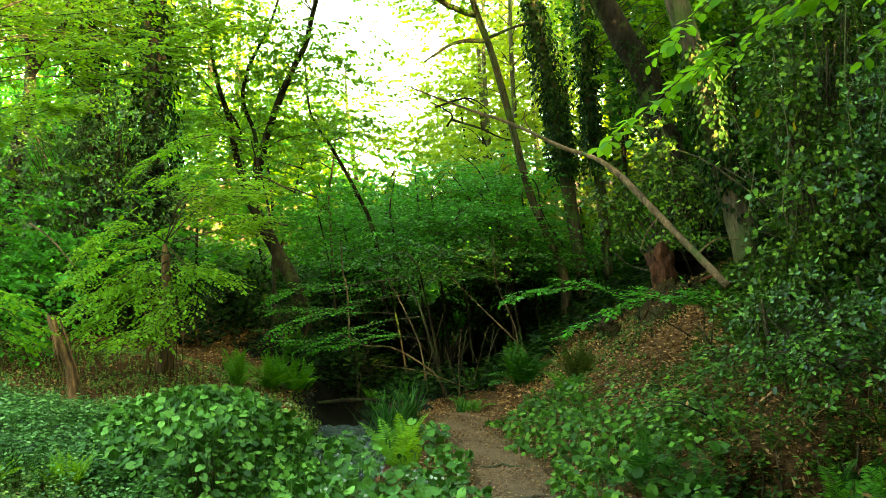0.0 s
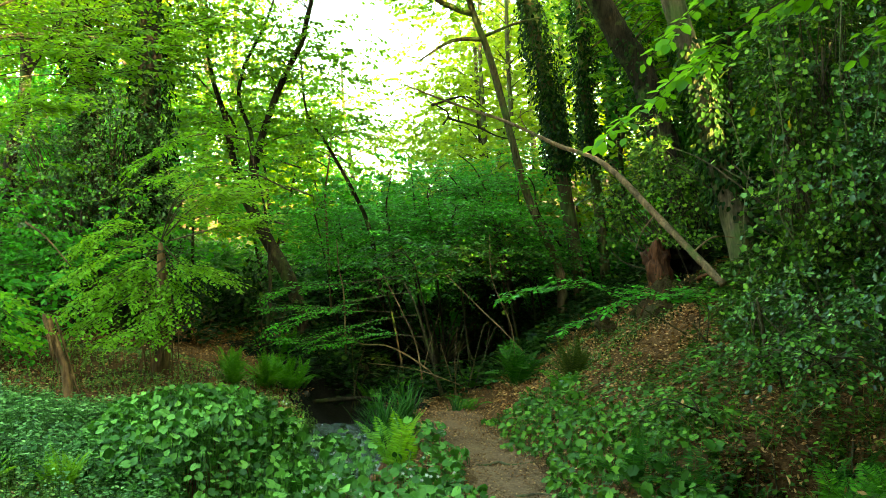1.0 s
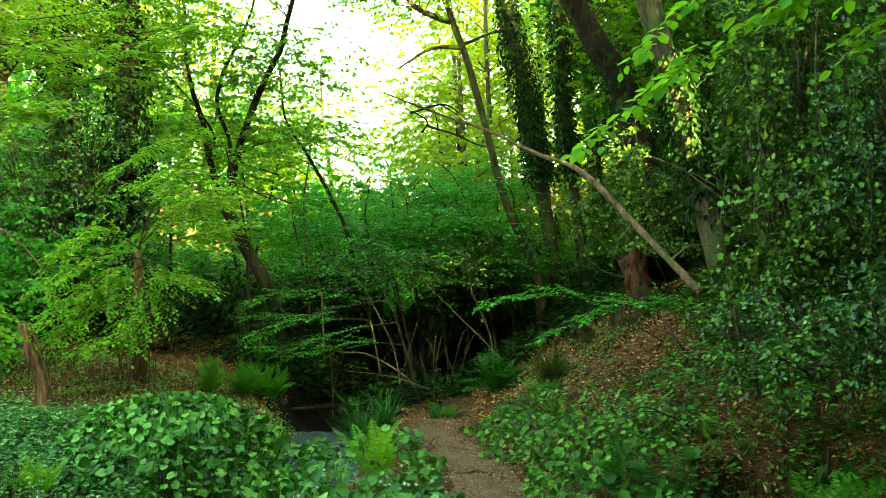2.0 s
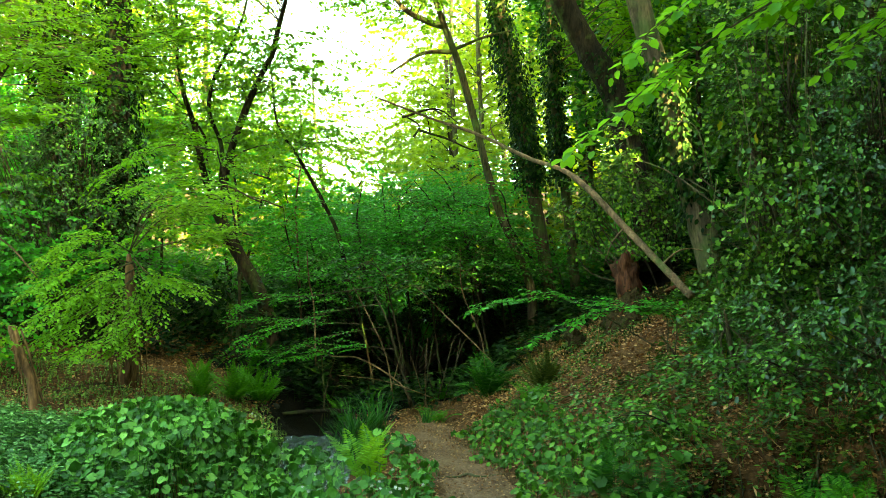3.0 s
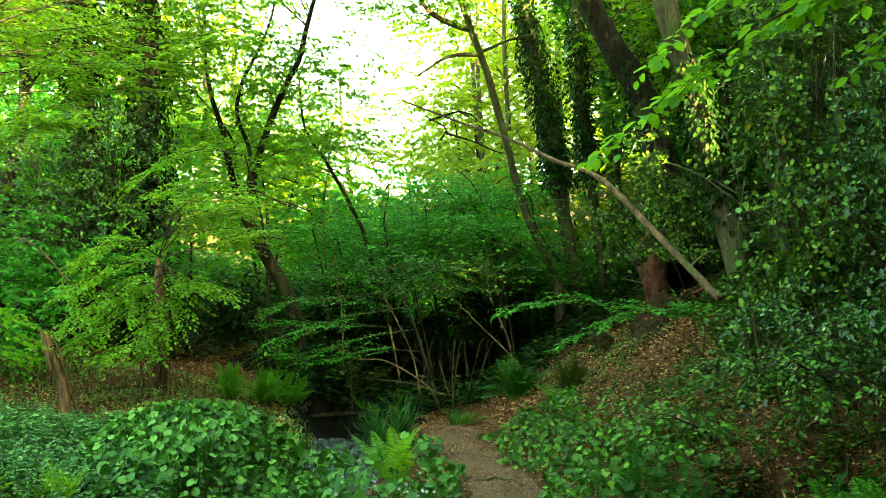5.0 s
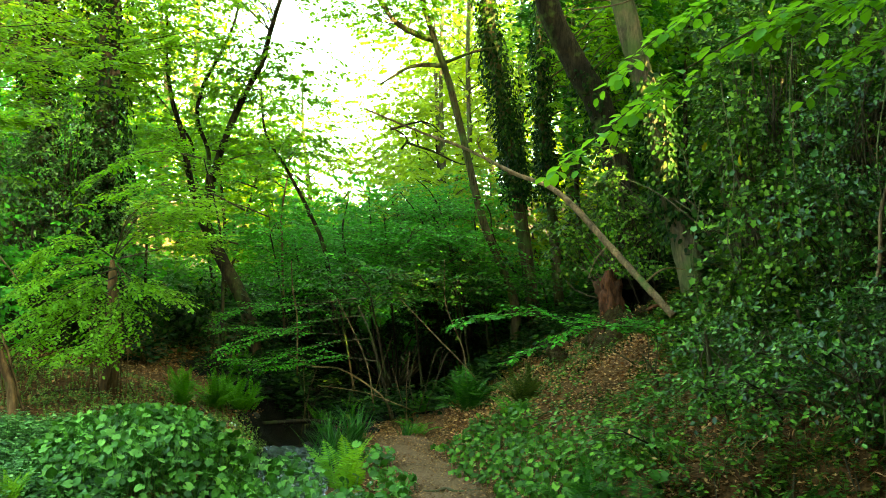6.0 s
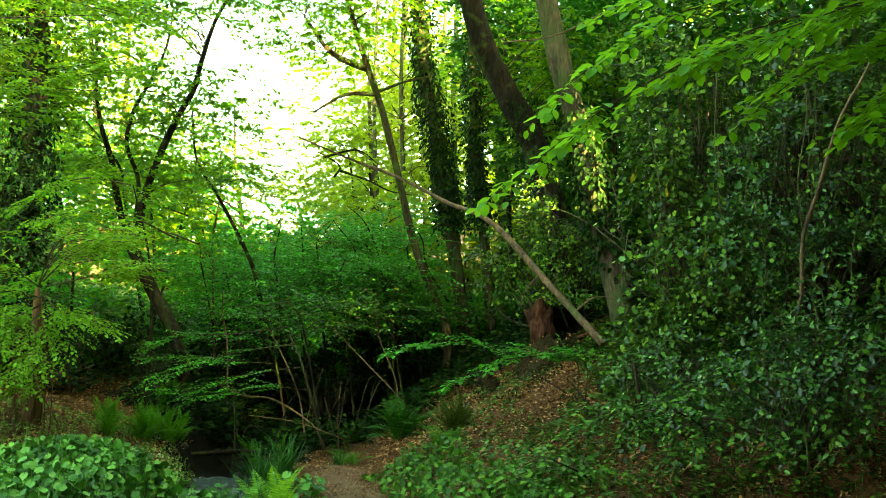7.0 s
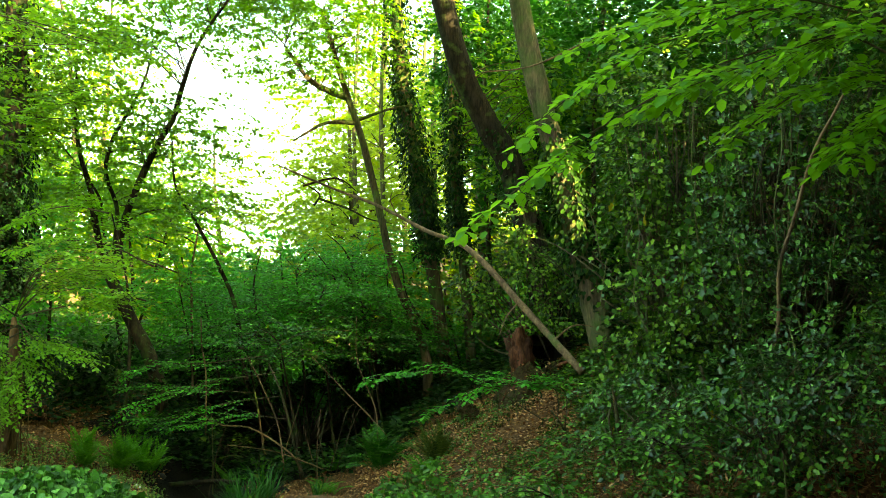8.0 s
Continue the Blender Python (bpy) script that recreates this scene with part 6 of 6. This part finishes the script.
tagged(part("path_grit", [scatter(OCTA, p, RNG.normal(0, 1, p.shape), np.array([0, 0, 1.0]) + RNG.normal(0, 0.4, p.shape), RNG.uniform(0.006, 0.028, len(p)) * RNG.uniform(0.5, 1, len(p)))], M_PATH), "pale grit and small stones on the footpath", "grit", kind="stuff")


def stone_mesh(seed):
    bm = bmesh.new()
    bmesh.ops.create_icosphere(bm, subdivisions=2, radius=1)
    for v in bm.verts:
        v.co *= 1 + 0.35 * noise.noise(v.co * 1.1 + Vector((seed * 7.3, 0, 0)))
        v.co.z *= 0.6
    me = bpy.data.meshes.new("stone")
    bm.to_mesh(me)
    bm.free()
    me.materials.append(M_STONE)
    me.polygons.foreach_set("use_smooth", np.ones(len(me.polygons), bool))
    return me


STONES = [stone_mesh(i) for i in range(4)]
for i in range(16):
    y = RNG.uniform(9.5, 14.3)
    x = float(creek_x(y)) + RNG.choice([-1, 1]) * RNG.uniform(0.1, 0.5)
    ob = new("stone", STONES[i % 4])
    ob.matrix_basis = pose(x, y, max(gz(x, y), -0.28) + 0.02, RNG.uniform(0, 20), RNG.uniform(0, 20), RNG.uniform(0, 360)) @ Matrix.Diagonal((*([RNG.uniform(0.03, 0.09)] * 3), 1))
    tagged(ob, "dark wet stone at the edge of the stream", "stone", "stream stones")

# ---- the wood all round, with unseen trees added for shade ----
def far_wood(name, label, trees, leaf, material, clumps, per, stem=0.011):
    ch, tr = [], []
    for x, y, z0, z1, r in trees:
        g = gz(x, y)
        pole = np.stack([np.full(30, x), np.full(30, y), np.linspace(g, z1, 30)], 1)
        if not open_gap(pole, 0.3).all():
            x = x + 1.1
        tr += fuse(tube(curve_line([(x, y, g - 0.3), (x + RNG.normal(0, 0.4), y, (g + z1) / 2), (x + RNG.normal(0, 0.6), y, z1)], 8), (stem * z1, 0.55 * stem * z1, 0.02), 6, 0.1))
        cs = in_ellipsoid(clumps, (x, y, (z0 + z1) / 2), (r, r, (z1 - z0) / 2), 0.2)
        for c in cs:
            p = c + RNG.normal(0, 1, (per, 3)) * np.array([0.28, 0.28, 0.14]) * r
            p = p[open_gap(p, 0.16)]
            n = len(p)
            ch.append(scatter(SLIM, p, RNG.normal(0, 1, (n, 3)) * np.array([1, 1, 0.4]), np.array([0, 0, 1.0]) + RNG.normal(0, 0.45, (n, 3)), leaf * RNG.uniform(0.6, 1.3, n), leaf * 1.7))
    top = tagged(part(name, ch, material), label, "trees", kind="stuff")
    return tagged(part(name + "_trunks", tr, M_BARK), "dark trunks of the surrounding wood", "trees", kind="stuff")


far = []
for i in range(16):
    x = -24 + i * 1.25 + RNG.normal(0, 0.4)
    far.append((x, 36 + RNG.uniform(-5, 7), 2.5, 13 + RNG.uniform(-2, 5), 2.6))
for i in range(13):
    x = 2.6 + i * 1.4 + RNG.normal(0, 0.4)
    far.append((x, 36 + RNG.uniform(-4, 7), 2.5, 14 + RNG.uniform(-2, 5), 2.4))
far += [(-3.2, 38, 1.5, 5.5, 2.0), (-1.0, 37, 1.5, 5.2, 2.0), (-4.6, 33, 1.5, 7, 1.8), (0.8, 34, 1.5, 8.5, 1.8), (-2.2, 34, 0.8, 4.4, 2.0), (-0.2, 36, 0.8, 4.6, 2.0), (1.4, 38, 1.5, 6, 2.0), (-5.5, 38, 1.5, 6.5, 2.0), (-3.8, 43, 1, 5.0, 2.6), (-1.4, 44, 1, 5.0, 2.6)]
far_wood("far_wood", "sunlit trees at the valley end, sun also painted into their leaves", far, 0.185, M_FAR, 50, 66)
side = [(-8 - RNG.uniform(0, 5), y, 1.5, RNG.uniform(7, 9), 2.2) for y in np.arange(14, 32, 1.6)] + [(8.5 + RNG.uniform(0, 5), y, 3, RNG.uniform(8, 11), 2.4) for y in np.arange(19, 32, 1.9)]
# Right-hand trees, mostly out of view, added to keep the sun off the gully.
side += [(7.6 + RNG.uniform(0, 4.5), y, 3, RNG.uniform(11.5, 13.5), 2.5) for y in np.arange(3.5, 19, 0.9)]
far_wood("side_wood", "leafy trees of the wood on both valley sides", side, 0.18, M_HAZEL, 36, 54)
# Unseen trees and crowns, added to block sun and sky light.
belt = [(RNG.uniform(4.6, 7.5), RNG.uniform(-9, 3.4), 5.5, RNG.uniform(11, 14), 2.0) for i in range(12)] + [(RNG.uniform(7.5, 13), RNG.uniform(-9, 4), 5, RNG.uniform(12, 16), 2.4) for i in range(16)]
belt += [(RNG.uniform(-3, 5), RNG.uniform(-12, -5), 5, RNG.uniform(10, 13), 2.2) for i in range(8)]
belt += [(RNG.uniform(6.5, 9.5), RNG.uniform(0, 5.5), 4, RNG.uniform(12, 15), 2.2) for i in range(6)]
belt += [(-4.5 + i * 0.95, RNG.uniform(-12, -8), 0.6, RNG.uniform(9, 12), 2.2) for i in range(14)]
belt += [(x, y, 7.0, RNG.uniform(10.5, 12.5), 2.3) for x, y in ((-3.8, -3), (-1.6, -4), (3.2, -3.4), (-1.8, -1.0), (1.4, -1.5), (4.2, 5.6), (3.8, 0.8))]
belt += [(8.6, -0.5, 2, 12, 2.4), (6.6, 1.6, 2, 10, 2.0), (9.8, -2.2, 2, 12, 2.4), (7.6, 3.2, 2, 11, 2.0)]
belt += [(6.1, 5.6, 5.4, 8.5, 1.4), (10.6, 0.2, 7, 13, 2.2), (8.2, 2.8, 4.6, 11, 2.4), (9.8, 0.8, 6, 12, 2.4), (7.0, 4.4, 4.6, 9, 1.8), (5.4, 2.4, 1.5, 7, 1.6), (3.8, 0.8, 1.4, 6, 1.5), (2.9, -0.6, 2.4, 7, 1.5), (5.4, 5.8, 4.7, 8.5, 2.4), (4.8, 3.8, 4.8, 8.5, 2.4), (3.6, 2.0, 5.2, 8.5, 2.0)]
far_wood("shade_wood", "unseen trees added beside and behind the path for shade", belt, 0.35, M_SHADE, 33, 34)
hill = [(x, y, RNG.uniform(1.5, 3), RNG.uniform(8.5, 11), 1.7) for x, y in ((4.6, 16.5), (5.6, 15), (6.2, 17.5), (5.2, 19), (6.8, 14), (6.6, 20.5), (5.6, 22.5), (7.2, 18.5), (5.9, 12.6), (7.0, 11.2))]
hill += [(3.0, 22, 5.8, 10.5, 0.9), (7.2, 16, 4, 12, 2.0), (8.2, 19.5, 4, 13, 2.2), (6.0, 22.5, 5, 13, 1.9)]
# The tree at (6.7, 10.2) is added to keep sun off the leaning trunk.
hill += [(x, y, RNG.uniform(2.5, 3.5), RNG.uniform(10, 12), 1.5) for x, y in ((3.7, 20.5), (4.5, 21), (4.9, 22.5), (5.2, 25), (5.4, 20), (6.7, 10.2), (4.3, 19.6), (6.2, 24))]
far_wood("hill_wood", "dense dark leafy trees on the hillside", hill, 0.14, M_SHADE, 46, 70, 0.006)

# ---- small things ----
strands = thing("dry_strands", "dry hanging stems round the old hazel stem", "stems", (-3.0, 11.4, 0.7))
for i in range(18):
    a = RNG.uniform(0, 6.28)
    x, y = -2.98 + 0.13 * math.cos(a) * RNG.uniform(0.8, 1.6), 11.42 + 0.1 * math.sin(a)
    part("strand", fuse(tube(curve_line([(x, y, RNG.uniform(1.3, 1.75)), (x + RNG.normal(0, 0.04), y - 0.02, 1.1), (x + RNG.normal(0, 0.09), y - 0.03, gz(x, y) + 0.02)], 9), (0.008, 0.005), 4)), M_SHAG, strands)
for x, y, z in ((2.95, 9.0, 2.9), (3.75, 8.5, 0.95), (3.2, 8.1, 1.25), (3.9, 8.5, 1.05), (2.75, 9.3, 3.05), (3.55, 8.3, 1.5), (2.4, 9.0, 3.3), (4.3, 8.4, 1.6), (2.55, 8.6, 1.0), (3.3, 9.0, 2.35)):
    v, f = scatter(LOBED, [(0, 0, 0)], [(0.3, -0.2, -0.8)], [(0.1, -0.9, 0.5)], [0.085])
    ob = part("yellow_leaf", [(v, f), scatter(STEM, [(0, 0, 0)], [(0.1, 0.3, 0.5)], [(1.0, 0, 0)], [0.1], [0.006])], M_GOLD)
    ob.matrix_basis = pose(x, y, z, RNG.uniform(-30, 30), RNG.uniform(-30, 30), RNG.uniform(0, 360))
    tagged(ob, "bright yellow dying leaf caught in the thicket", "leaf", "yellow leaves")
rags = thing("bark_rags", "ragged bark strips hanging from the old stump", "bark", (-3.55, 10, 0.6))
for i in range(14):
    a, s0 = RNG.uniform(0, 6.28), RNG.uniform(0.3, 1.0)
    x0, z0 = -3.42 - 0.2 * s0, 0.5 + 0.72 * s0
    px, py = 0.055 * math.cos(a), 0.055 * math.sin(a)
    part("strip", fuse(tube(curve_line([(x0 + px, 10 + py, z0), (x0 + 0.05 + px * 1.2, 10 + py * 1.2, z0 - 0.16), (x0 + 0.09 + px * 1.5, 10 + py * 1.5, z0 - 0.33)], 8), (0.008, 0.01, 0.003), 4)), M_SHAG, rags)
dead_stick([(-3.85, 10, 2.1), (-3.65, 10, 1.95), (-3.42, 10, 1.68)], (0.01, 0.006), "pale bare twig hanging from the bank hazel")
for i in range(16):
    x, y = (RNG.uniform(1.2, 3.4), RNG.uniform(8.5, 13)) if i % 2 else (RNG.uniform(-4, -1.8), RNG.uniform(10.2, 12.4))
    a, ln = RNG.uniform(0, 3.14), RNG.uniform(0.25, 0.7)
    dx, dy = ln * math.cos(a), ln * math.sin(a)
    dead_stick([(x, y, gz(x, y) + 0.02), (x + dx * 0.5, y + dy * 0.5, gz(x + dx * 0.5, y + dy * 0.5) + 0.04), (x + dx, y + dy, gz(x + dx, y + dy) + 0.03)], (0.009, 0.005), "short dead stick lying in the leaf litter", M_TWIG)
for i in range(9):
    x, y, z = RNG.uniform(2.4, 4.8), RNG.uniform(8.0, 9.0), RNG.uniform(2.4, 4.4)
    y += 0.25 * max(0, 3.4 - x)
    ln = RNG.uniform(0.5, 1.3)
    ctrl = [(x, y, z), (x + RNG.normal(0, 0.06), y - 0.05, z - ln * 0.5), (x + RNG.normal(0, 0.1), y - 0.04, z - ln)]
    v_ = thing("hanging_vine", "thin leafy ivy strand hanging in the thicket", "climber", ctrl[0], "ivy strands")
    cl = curve_line(ctrl, 14)
    part("stem", fuse(tube(cl, (0.005, 0.003), 5)), M_VINE, v_, smooth=True)
    k = 22
    p = cl[RNG.integers(0, 14, k)] + RNG.normal(0, 0.035, (k, 3))
    tagged(part("leaves", [scatter(LOBED, p, np.array([0, -0.2, -1.0]) + RNG.normal(0, 0.5, (k, 3)), np.array([0, -1.0, 0.4]) + RNG.normal(0, 0.4, (k, 3)), RNG.uniform(0.035, 0.07, k))], M_HOLLY, v_), kind="stuff")
